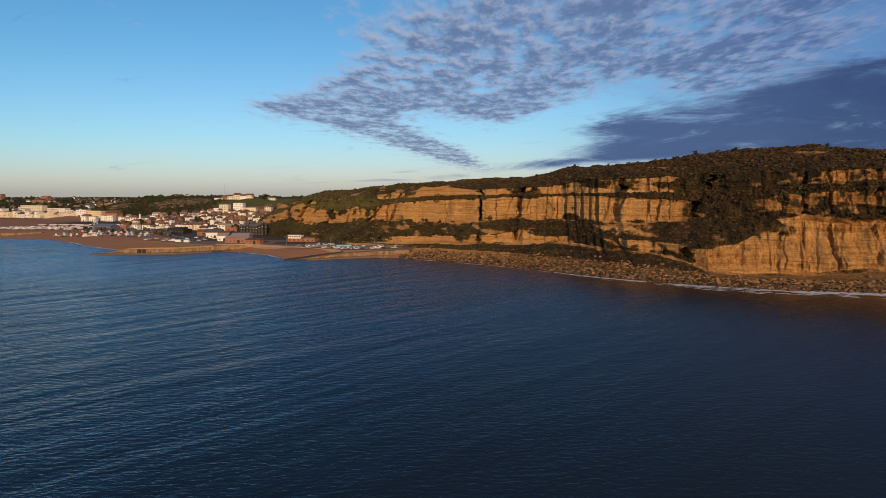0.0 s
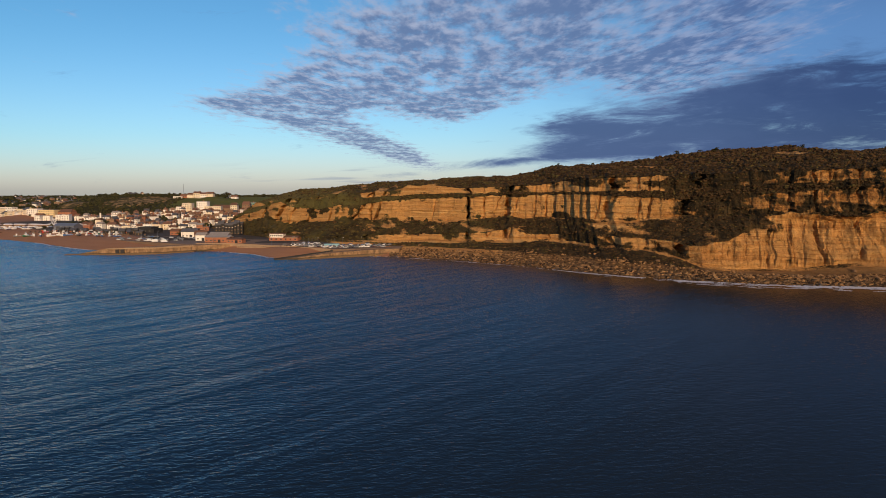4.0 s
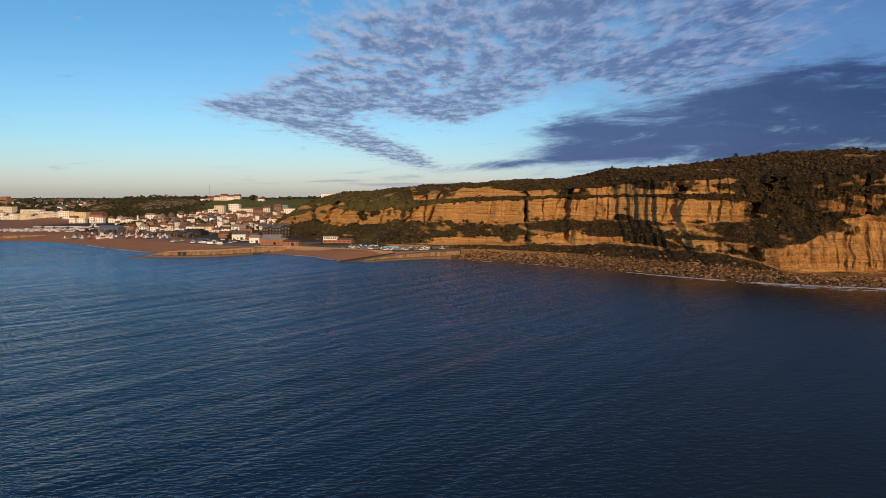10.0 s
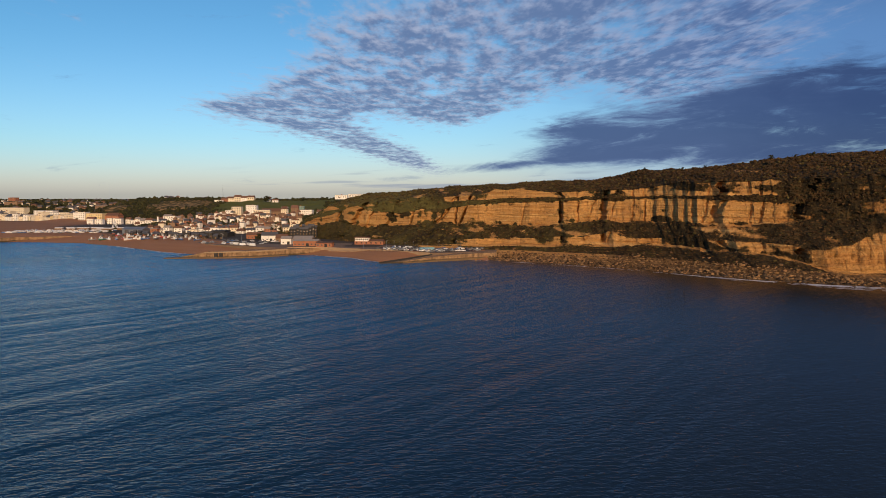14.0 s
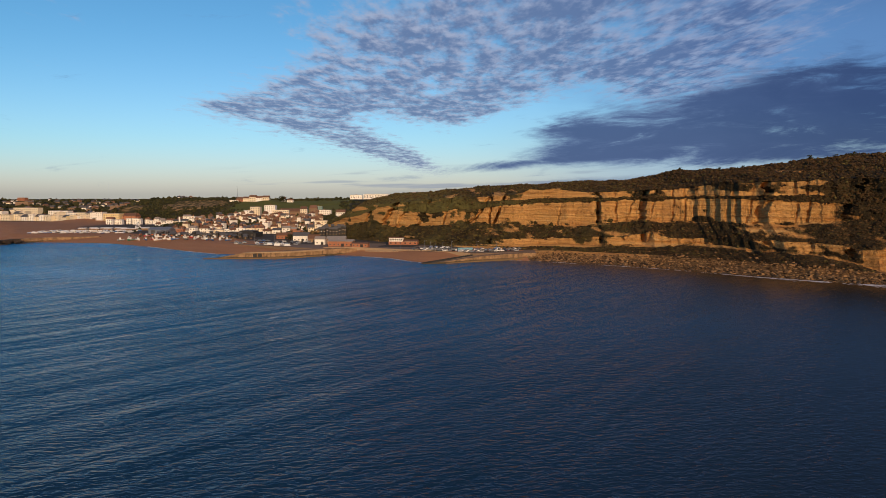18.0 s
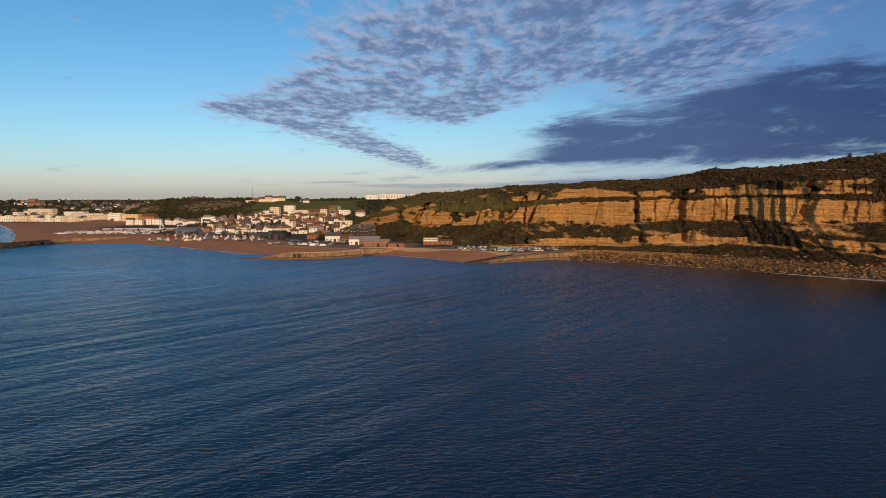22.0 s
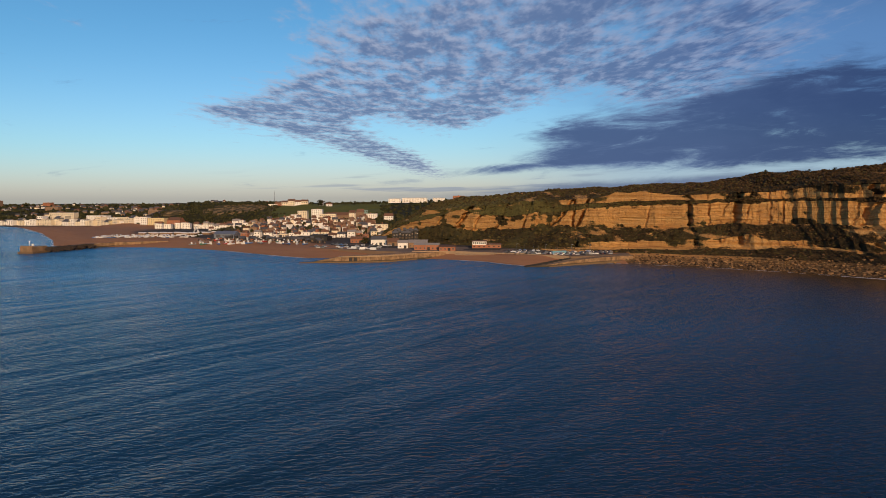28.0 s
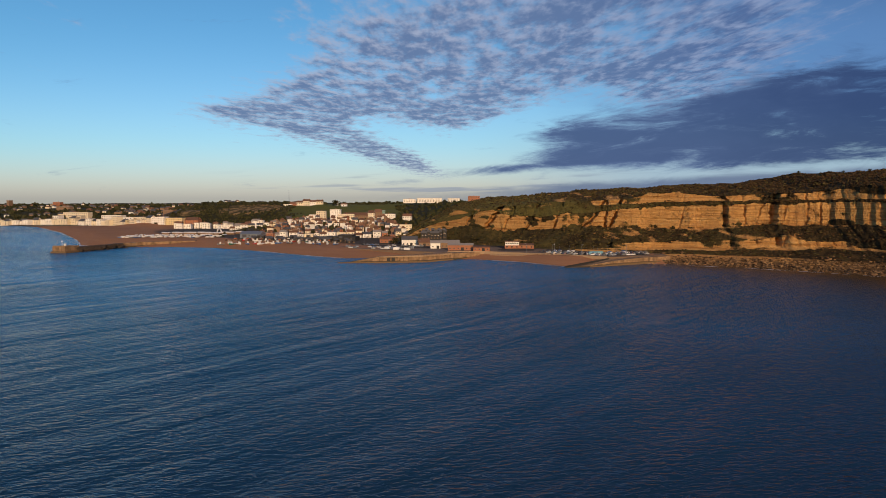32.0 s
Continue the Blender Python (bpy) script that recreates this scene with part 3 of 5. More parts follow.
def build_cliff():
    xs = np.concatenate([np.arange(-330, 250, 0.55), np.arange(250, 480, 2.0), np.arange(480, 1000, 12.0)])
    rows = cliff_rows(xs)
    ys, zs, kind, along = [], [], [], []
    for k, count in enumerate(SEGMENTS):
        (y0, z0), (y1, z1) = rows[k], rows[k + 1]
        for j in range(count if k < len(SEGMENTS) - 1 else count + 1):
            f = j / count
            ys.append(y0 + (y1 - y0) * f), zs.append(z0 + (z1 - z0) * f)
            kind.append(k), along.append(f)
    y, z = np.array(ys), np.array(zs)
    x = np.broadcast_to(xs, y.shape).copy()
    kind, along = np.array(kind)[:, None], np.array(along)[:, None]
    base_y, base_z = y.copy(), z.copy()
    face = ((kind == 3) | (kind == 6) | (kind == 8)).astype(float)
    # how strongly the rock shapes act by height
    act = step(z, 2, 9) * (1 - step(y - face_y(x), 14, 40))
    up = z - 0.5 * (main_base(x) + main_top(x))
    for cx, w, depth, lean in CLEFTS:
        tall = step(z, low_base(x) - 2, low_base(x) + 4) * (1 - step(z, up_top(x), up_top(x) + 4))
        side = x - cx - lean * up + 0.9 * w * vnoise(x * 0 + cx * 3, z / 2.4, 71) + 0.6 * vnoise(x * 0 + cx, z / 4.0, 70) + 0.2 * vnoise(x * 0 + cx, z / 0.8, 72)
        # a ragged gash with a steep eastern wall and a slanting western one
        cut = step(side, -1.4 * w, -0.2 * w) * (1 - step(side, 0.6 * w, 0.6 * w + 0.45))
        y += depth * (0.75 if w < 0.65 else 1.25) * cut * tall * (0.15 + 0.85 * face) * np.clip(0.85 + 0.7 * vnoise(x * 0 + cx * 1.7, z / 6.5, 73), 0.2, 1.25)
    y += act * (2.2 * fbm(x / 30, z / 60, 40, 2) + (0.38 + 0.5 * step(x, 105, 130)) * vnoise(x / 6.0, z / 26, 41) * (0.4 + face) + 0.38 * fbm(x / 3.4, z / 3.0, 42, 3))
    phase = x / 7.5 + 0.9 * vnoise(x / 23, z / 50, 53)
    y += act * (0.35 + face) * np.interp(x, [-120, 10, 40, 60, 100, 150], [0.25, 0.25, 0.35, 0.25, 0.5, 1.0]) * (phase % 1 - 0.5) * (1 + 0.6 * vnoise(x / 17, z / 30, 54))
    y += act * step(x, 112, 140) * (2.2 * fbm(x / 12, z / 12, 55, 3) + 1.5 * fbm(x / 3.6, z / 9, 56, 3))
    # beds stand proud or worn back
    bed = vnoise(x / 120, (z + 0.02 * x) / 1.15, 43) * 0.8 + vnoise(x / 40, z / 0.5, 44) * 0.25
    y -= bed * act * face * 0.85
    # rough slopes
    soft = 1 - face
    z += soft * step(z, 6, 12) * (1.1 * fbm(x / 13, y / 13, 45, 4) + 0.9 * fbm(x / 4, y / 4, 46, 2)) * 0.8
    z += (kind >= 10) * 1.6 * fbm(x / 38, y / 38, 47, 3)
    # scrub mask
    scrub = np.zeros_like(z)
    scrub[(kind == 1)[:, 0]] = 0.05
    scrub = np.where(kind == 0, -0.3, scrub)
    scrub = np.where(kind == 1, -0.25 + 1.35 * step(along, np.interp(x, [0, 30], [0.45, 0.12]), np.interp(x, [0, 30], [0.62, 0.55])) * (1 - 0.8 * step(x, 112, 135)), scrub)
    scrub = np.where(kind == 2, 0.35, scrub)
    scrub = np.where(kind == 3, np.where(x < 115, 0.22, -0.1), scrub)
    scrub = np.where((kind == 4), 0.80, scrub)
    scrub = np.where(kind == 5, 0.5, scrub)
    scrub = np.where(kind == 6, -0.15, scrub)
    scrub = np.where(kind == 7, 1.15, scrub)
    scrub = np.where(kind == 8, -0.05, scrub)
    scrub = np.where(kind >= 9, np.where(kind == 9, 0.85 + 0.25 * step(x, 70, 130), 1.15), scrub)
    west = 1 - step(x, -150, -95)
    scrub += west * (kind <= 5) * 1.0 + (1 - step(x, -110, -80)) * (kind == 3) * 1.2
    scrub += (1 - step(x, -75, -50)) * (kind == 8) * (0.75 + 0.9 * vnoise(x / 16, 0.5, 61)) + (1 - step(x, -130, -70)) * (kind == 6) * (0.32 + 0.85 * fbm(x / 11 - z / 14, z / 7 + x / 30, 57, 3))
    glen = np.exp(-((x - 147 + 0.5 * (z - 40)) / 15.0) ** 2) * step(z, 22, 30)
    scrub -= 0.85 * (kind == 4) * step(x, 158, 176)
    scrub += 0.30 * step(x, 112, 140) * (kind == 6) + 0.5 * step(x, 112, 140) * (kind == 6) * fbm(x / 9, z / 5, 64, 3)
    scrub += (kind == 6) * (1 - step(along, 0.0, 0.30)) * (0.50 + 0.9 * fbm(x / 7, z / 12, 65, 3))
    scrub += (kind == 6) * step(along, 0.80, 1.0) * (0.25 + 0.8 * fbm(x / 5, z / 9, 66, 3))
    scrub += (kind == 3) * step(x, 20, 60) * (1 - step(x, 118, 140)) * (0.30 + 0.5 * fbm(x / 9, z / 6, 67, 3))
    scrub += (kind == 8) * (0.12 + 0.55 * fbm(x / 8, z / 5, 68, 3)) * step(x, -60, -30)
    scrub += 1.4 * glen + 0.7 * step(x, 118, 140) * (kind == 8) * (1 - step(x, 175, 200))
    scrub += 0.36 * fbm(x / 22, z / 9, 48, 3) + 0.36 * fbm(x / 7 + z / 9, z / 3.2, 58, 3) * (kind >= 3) + 0.30 * (kind == 6) * fbm(x / 3.5, z / 16, 59, 2) + 0.7 * (kind == 3) * fbm(x / 13, z / 30, 52, 2) * (x < 115)
    bare = np.exp(-((x - 124) / 9.0) ** 2 - ((z - 67) / 2.6) ** 2) + np.exp(-((x - 205) / 8.0) ** 2 - ((z - 75) / 1.3) ** 2)
    bare = bare + np.exp(-((x + 168) / 17.0) ** 4 - ((z - 10.0) / 2.2) ** 2)
    scrub -= 1.6 * bare
    rubble = np.where(kind == 0, 1.0, np.where(kind == 1, np.where(x < 15, 1 - step(along, 0.12, 0.3), 1 - 0.6 * along), 0.0)) * (x > -78)
    grass = west * (kind >= 7) * 0.8 + 0.45 * (kind == 7) * (x < 0) + 0.25 * west
    grass = np.clip(grass + 0.4 * fbm(x / 30, y / 30, 49, 3), 0, 1) * (x < 20)
    # mask of the painted shade, rising towards the east end
    shade_east = step(x, 92, 135) * (1 - 0.6 * (kind <= 4) * step(x, 118, 150)) * (1 + 0 * z)
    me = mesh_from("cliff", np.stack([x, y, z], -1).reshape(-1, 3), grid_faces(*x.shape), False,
                   [("scrub", np.clip(scrub, -0.5, 1.5)), ("grass", grass), ("rubble", rubble), ("east_shade", np.clip(shade_east, 0, 1))], [CLIFF])
    tagged(new("cliff", me), "golden-brown sandstone sea cliff in ledges with dark scrub", "cliff", kind="structure")
    return x, y, z, scrub, kind


CLIFF_GRID = build_cliff()

# ---------------------------------------------------------------- paints and stuffs of things
WHITE = plain("white_render", (0.82, 0.79, 0.73), 0.75, 0.08, 0.2, rand=0.12)
CREAM = plain("cream_stucco", (0.74, 0.65, 0.49), 0.75, 0.08, 0.2, rand=0.15)
YELLOW = plain("yellow_stucco", (0.70, 0.56, 0.30), 0.75, 0.08, 0.2, rand=0.1)
BRICK = plain("red_brick", (0.34, 0.14, 0.075), 0.85, 0.2, 0.4, rand=0.2)
BROWN = plain("brown_brick", (0.24, 0.15, 0.09), 0.85, 0.2, 0.4, rand=0.2)
TILE = plain("clay_tiles", (0.165, 0.086, 0.052), 0.85, 0.25, 0.5, rand=0.5)
SLATE = plain("grey_slate", (0.085, 0.085, 0.09), 0.6, 0.2, 0.5, rand=0.3)
LEAD = plain("pale_felt_roof", (0.30, 0.27, 0.24), 0.8, 0.15, 0.4)
TAR = plain("tarred_timber", (0.022, 0.021, 0.021), 0.7, 0.25, 0.7)
CONCRETE = plain("weathered_concrete", (0.25, 0.152, 0.078), 0.9, 0.75, 0.22, rel=0.8)
PALE_CONCRETE = plain("pale_concrete", (0.36, 0.25, 0.15), 0.9, 0.25, 0.25, rel=0.4)


def sea_wall_material():
    """Old concrete with run-down stains, and dark weed up to the tide mark."""
    m, n, b = material("stained_concrete")
    at = coords(n)
    sep = n.tree.nodes.new("ShaderNodeSeparateXYZ")
    n.link(at, sep.inputs[0])
    runs = n.noise(scaled(n, at, 0.55, 0.55, 0.08), 1.0, 4, 0.65)
    blot = n.noise(at, 0.35, 5, 0.7)
    col = n.mix(n.smooth(blot, 0.35, 0.65), (0.17, 0.105, 0.055), (0.34, 0.215, 0.115))
    col = n.mix(n.math("MULTIPLY", n.smooth(runs, 0.52, 0.66), 0.75), col, (0.085, 0.058, 0.034))
    tide = n.smooth(n.math("ADD", sep.outputs[2], n.math("MULTIPLY", n.math("SUBTRACT", blot, 0.5), 2.2)), 0.7, 2.0)
    col = n.mix(tide, (0.062, 0.046, 0.024), col)
    n.link(col, b.inputs["Base Color"])
    b.inputs["Roughness"].default_value = 0.9
    bump(n, b, n.math("ADD", blot, runs), 0.8, 0.3)
    return m


WALL_STONE = sea_wall_material()
WEED = plain("weedy_concrete", (0.15, 0.098, 0.048), 0.85, 0.3, 0.5, rel=0.6)
ASPHALT = plain("asphalt", (0.055, 0.052, 0.05), 0.9, 0.18, 0.15)
TARMAC = plain("dusty_tarmac", (0.190, 0.125, 0.078), 0.92, 0.35, 0.08)
GREY_STEEL = plain("grey_steel", (0.19, 0.21, 0.24), 0.5, 0.12, 0.4, metal=0.3)
TIMBER = plain("weathered_timber", (0.17, 0.11, 0.065), 0.85, 0.25, 0.9)
ROCK = plain("loose_sandstone", (0.22, 0.120, 0.050), 0.93, 0.3, 0.5, rel=0.7, rand=0.9)
WET_ROCK = plain("wet_rock", (0.055, 0.038, 0.022), 0.55, 0.3, 0.6, rel=0.7, rand=0.5)
RUBBER = plain("black_rubber", (0.02, 0.02, 0.02), 0.8, 0.1, 1.0, rel=0)
FOAM = plain("sea_foam", (0.62, 0.62, 0.63), 0.7, 0.12, 1.2)
GREEN_COPPER = plain("green_cladding", (0.16, 0.27, 0.24), 0.7, 0.12, 0.4)


def paint(name, color):
    m = plain(name, color, 0.35, 0.05, 0.8, rel=0)
    m.node_tree.nodes["Principled BSDF"].inputs["Coat Weight"].default_value = 0.4
    return m


PAINTS = [paint("white_paint", (0.72, 0.72, 0.70)), paint("silver_paint", (0.42, 0.43, 0.44)), paint("black_paint", (0.025, 0.025, 0.03)), paint("blue_paint", (0.05, 0.12, 0.30)),
          paint("red_paint", (0.42, 0.035, 0.025)), paint("grey_paint", (0.16, 0.17, 0.18)), paint("green_paint", (0.04, 0.16, 0.10)), paint("orange_paint", (0.55, 0.13, 0.03))]
PAINT_WORDS = ["white", "silver", "black", "blue", "red", "grey", "green", "orange"]


def glass_material():
    m, n, b = material("dark_window_glass")
    n.link(n.mix(n.noise(coords(n), 0.3, 2), (0.05, 0.052, 0.055), (0.16, 0.15, 0.14)), b.inputs["Base Color"])
    b.inputs["Roughness"].default_value = 0.08
    return m


def leaf_material(name, lo, hi, scale=0.25, islands=0.3):
    m, n, b = material(name)
    at = coords(n)
    isle = n.tree.nodes.new("ShaderNodeNewGeometry").outputs["Random Per Island"]
    k = n.math("ADD", n.math("MULTIPLY", n.noise(at, scale, 4, 0.65), 1.0 - islands), n.math("MULTIPLY", isle, islands))
    n.link(n.mix(n.smooth(k, 0.2, 0.8), lo, hi), b.inputs["Base Color"])
    b.inputs["Roughness"].default_value, b.inputs["Specular IOR Level"].default_value = 0.9, 0.15
    bump(n, b, n.noise(at, 2.2, 4, 0.7), 0.8, 0.4)
    return m


GLASS = glass_material()
LOOSE = leaf_material("broken_sandstone", (0.055, 0.030, 0.014), (0.40, 0.235, 0.105), 0.5, 0.6)
WET_LOOSE = leaf_material("wet_broken_rock", (0.018, 0.013, 0.009), (0.17, 0.115, 0.065), 0.5, 0.6)
SCRUB = leaf_material("brown_scrub", (0.017, 0.011, 0.006), (0.108, 0.064, 0.027))
GORSE = leaf_material("green_gorse", (0.034, 0.029, 0.011), (0.135, 0.104, 0.035))
LEAVES = leaf_material("dark_leaves", (0.018, 0.024, 0.009), (0.065, 0.060, 0.024))


# ---------------------------------------------------------------- builders
def box_data(w, d, h, z0=0.0, taper=0.0, bevel=0.0):
    """Faces of a box that stands on z0, centred in x and y."""
    bm = bmesh.new()
    bmesh.ops.create_cube(bm, size=1.0)
    for vert in bm.verts:
        k = 1 - taper * (vert.co.z > 0)
        vert.co = Vector((vert.co.x * w * k, vert.co.y * d * k, (vert.co.z + 0.5) * h + z0))
    if bevel:
        bmesh.ops.bevel(bm, geom=bm.edges[:], offset=bevel, segments=1, affect="EDGES")
    return bm


def gable_data(w, d, h, z0, over=0.3, hip=0.0):
    """A pitched roof with its ridge along x, with eaves that stand out."""
    bm = bmesh.new()
    a, b, t = w / 2 + over, d / 2 + over, 0.18
    lower = [bm.verts.new(c) for c in ((-a, -b, z0), (a, -b, z0), (a, b, z0), (-a, b, z0))]
    under = [bm.verts.new((v.co.x, v.co.y, z0 - t)) for v in lower]
    r0, r1 = bm.verts.new((-a + hip * w, 0, z0 + h)), bm.verts.new((a - hip * w, 0, z0 + h))
    for f in ((lower[0], lower[1], r1, r0), (lower[2], lower[3], r0, r1), (lower[1], lower[2], r1), (lower[3], lower[0], r0), under[::-1]):
        bm.faces.new(f)
    for i in range(4):
        bm.faces.new((under[i], under[(i + 1) % 4], lower[(i + 1) % 4], lower[i]))
    return bm


def cyl_data(r0, r1, h, z0=0.0, n=8):
    bm = bmesh.new()
    lo = [bm.verts.new((r0 * math.cos(6.2832 * i / n), r0 * math.sin(6.2832 * i / n), z0)) for i in range(n)]
    hi = [bm.verts.new((r1 * math.cos(6.2832 * i / n), r1 * math.sin(6.2832 * i / n), z0 + h)) for i in range(n)]
    bm.faces.new(lo[::-1]), bm.faces.new(hi)
    for i in range(n):
        bm.faces.new((lo[i], lo[(i + 1) % n], hi[(i + 1) % n], hi[i]))
    return bm


def finish(name, bm, mat):
    me = bpy.data.meshes.new(name)
    bm.normal_update()
    bm.to_mesh(me)
    bm.free()
    me.materials.append(mat)
    return me


def part(name, bm, mat, parent, label="", at=(0, 0, 0), turn=(0, 0, 0)):
    """One mesh under a thing or under a part; bm may be a mesh that is shared."""
    me = bm if isinstance(bm, bpy.types.Mesh) else finish(name, bm, mat)
    ob = new(name, me)
    ob.parent = parent
    ob.location, ob.rotation_euler = at, turn
    if label:
        ob["label"] = label
    return ob


def thing(name, label, category, x, y, z, turn=0.0, group="", kind=""):
    ob = new(name)
    ob.empty_display_size = 0.5
    ob.location, ob.rotation_euler = (x, y, z), (0, 0, radians(turn))
    return tagged(ob, label, category, group, kind)


SHARED = {}


def shared(key, make):
    if key not in SHARED:
        SHARED[key] = make()
    return SHARED[key]


def pane(w, h, mat=None):
    mat = mat or GLASS
    return shared(("pane", w, h, mat.name), lambda: finish("window", box_data(w, 0.14, h), mat))


WORD = {WHITE: "white-rendered", CREAM: "cream stucco", YELLOW: "yellow stucco", BRICK: "red-brick", BROWN: "brown-brick", TILE: "clay-tiled", SLATE: "slate", LEAD: "pale flat",
        TAR: "black tarred", GREEN_COPPER: "green-clad"}


def house(x, y, w, d, h, turn=0.0, wall=None, roof=None, pitch=0.55, floors=2, cols=2, z=None, group="houses of the old town", where="on the hillside of the old town", flat=False, chimneys=1, name="house", windows=True):
    wall, roof = wall or WHITE, roof or TILE
    z = land_z(x, y) if z is None else z
    ob = thing(name, f"{WORD[wall]} {name.replace('_', ' ')} {where}", name.replace("_", " "), x, y, z - 0.05, turn, group)
    sink = 2.0
    part("wall", box_data(w, d, h + sink, -sink), wall, ob)
    if flat:
        part("parapet", box_data(w + 0.3, d + 0.3, 0.7, h), wall, ob)
        part("roof", box_data(w - 0.6, d - 0.6, 0.35, h + 0.7), roof, ob)
        top = h + 0.8
    else:
        rh = pitch * d / 2
        part("roof", gable_data(w, d, rh, h, 0.35, 0.0 if floors < 4 else 0.12), roof, ob)
        bm = bmesh.new()                        # gable ends
        for s in (-1, 1):
            vs = [bm.verts.new((s * (w / 2 - 0.02), yy, zz)) for yy, zz in ((-d / 2, h - 0.1), (d / 2, h - 0.1), (0, h + rh - 0.15))]
            bm.faces.new(vs)
        part("gable", bm, wall, ob)
        top = h + rh * 0.55
    for c in range(chimneys):
        part("chimney", box_data(0.9, 0.7, 2.4, top - 0.4), BRICK, ob, at=((c - (chimneys - 1) / 2) * w * 0.7 + 0.3, 0.25 * d * (0.4 if flat else 0.2), 0))
    if windows:
        fh = h / floors
        ww, wh = min(1.1, 0.38 * w / cols), 0.45 * fh
        ww, wh = round(ww * 5) / 5, round(wh * 5) / 5
        for f in range(floors):
            for c in range(cols):
                part("window", pane(ww, wh), GLASS, ob, at=((c + 0.5) / cols * w - w / 2, -d / 2 - 0.03, f * fh + 0.28 * fh))
        part("door", pane(1.0, 2.2, TAR), TAR, ob, at=(w * 0.5 / cols - w / 2 + w * 0.28, -d / 2 - 0.04, 0))
    return ob


# ---------------------------------------------------------------- clumps of leaves, rocks
def ico(level=1):
    bm = bmesh.new()
    bmesh.ops.create_icosphere(bm, subdivisions=level, radius=1.0)
    v = np.array([w.co for w in bm.verts])
    f = np.array([[w.index for w in g.verts] for g in bm.faces])
    bm.free()
    return v, f


ICO1, ICO2 = ico(1), ico(2)


def clump_mesh(name, pos, size, mat, rng, shape=ICO2, rough=0.35, flat=0.7, smooth=False):
    """Many uneven lumps in one mesh, for scrub, woods and small rocks."""
    v, f = shape
    n, k = len(pos), len(v)
    bumps = 1 + rough * rng.standard_normal((n, k, 1)).clip(-1.6, 1.6) * 0.6
    axes = np.stack([np.ones(n), 0.8 + 0.4 * rng.random(n), flat * (0.75 + 0.5 * rng.random(n))], 1)
    a = rng.random(n) * 6.283
    p = v[None] * bumps * axes[:, None] * np.asarray(size)[:, None, None]
    c, s = np.cos(a)[:, None], np.sin(a)[:, None]
    p = np.stack([p[..., 0] * c - p[..., 1] * s, p[..., 0] * s + p[..., 1] * c, p[..., 2]], -1) + np.asarray(pos)[:, None]
    faces = f[None] + (np.arange(n) * k)[:, None, None]
    return mesh_from(name, p.reshape(-1, 3), faces.reshape(-1, 3), smooth, mats=[mat])


def build_cliff_scrub():
    x, y, z, scrub, kind = CLIFF_GRID
    rng = np.random.default_rng(11)
    ok = (scrub > 0.56) & (np.arange(x.shape[0])[:, None] > 12) & (x < 330) & (np.arange(x.shape[0])[:, None] < 138)
    rows, cols = np.nonzero(ok)
    # weight by area so that steep and broad parts are covered alike
    area = np.abs(np.gradient(y, axis=0)) + np.abs(np.gradient(z, axis=0))
    w = area[rows, cols].clip(0, 6) * np.where(x[rows, cols] > 250, 3.0, 1.0) * np.where(x[rows, cols] < -70, 0.5, 1.0) * np.where((kind[rows, 0] == 7) & (x[rows, cols] > -70), 3.0, 1.0)
    pick = rng.choice(len(rows), 52000, p=w / w.sum())
    r, c = rows[pick], cols[pick]
    pos = np.stack([x[r, c] + rng.normal(0, 0.6, len(pick)), y[r, c], z[r, c] + 0.1], 1)
    size = 0.24 + 0.95 * rng.random(len(pick)) ** 3.2 + 0.22 * (y[r, c] > face_y(x[r, c]) + 30)
    size += 0.9 * (rng.random(len(pick)) < 0.05) * (x[r, c] < -30) * (kind[r, 0] <= 5)
    green = (rng.random(len(pick)) < np.interp(x[r, c], [-140, -20, 60], [0.75, 0.45, 0.12]))
    for name, mask, mat, label in (("scrub", ~green, SCRUB, "dark brown thorn scrub on the cliff ledges"), ("gorse", green, GORSE, "dull green gorse and grass clumps on the cliff")):
        me = clump_mesh(name, pos[mask], size[mask], mat, rng, ICO1, 0.6, 0.62)
        tagged(new(name, me), label, "scrub", kind="stuff")
    # skyline bushes
    n = 700
    sx = -250 + 560 * rng.random(n)
    off = rng.choice([60, 75, 90, 100, 110], n) + rng.normal(0, 6, n)
    sy = ridge_y(sx) - 100 + off
    j = np.clip(np.searchsorted(x[0], sx), 0, x.shape[1] - 1)
    i = np.array([np.argmin(np.abs(y[70:, jj] - yy)) + 70 for jj, yy in zip(j, sy)])
    pos = np.stack([sx, sy, z[i, j] - 0.2], 1)
    me = clump_mesh("hilltop_scrub", pos, 0.45 + 1.0 * rng.random(n) ** 3, SCRUB, rng, ICO1, 0.5, 0.42)
    tagged(new("hilltop_scrub", me), "dark low thicket along the top of the cliff", "scrub", kind="stuff")


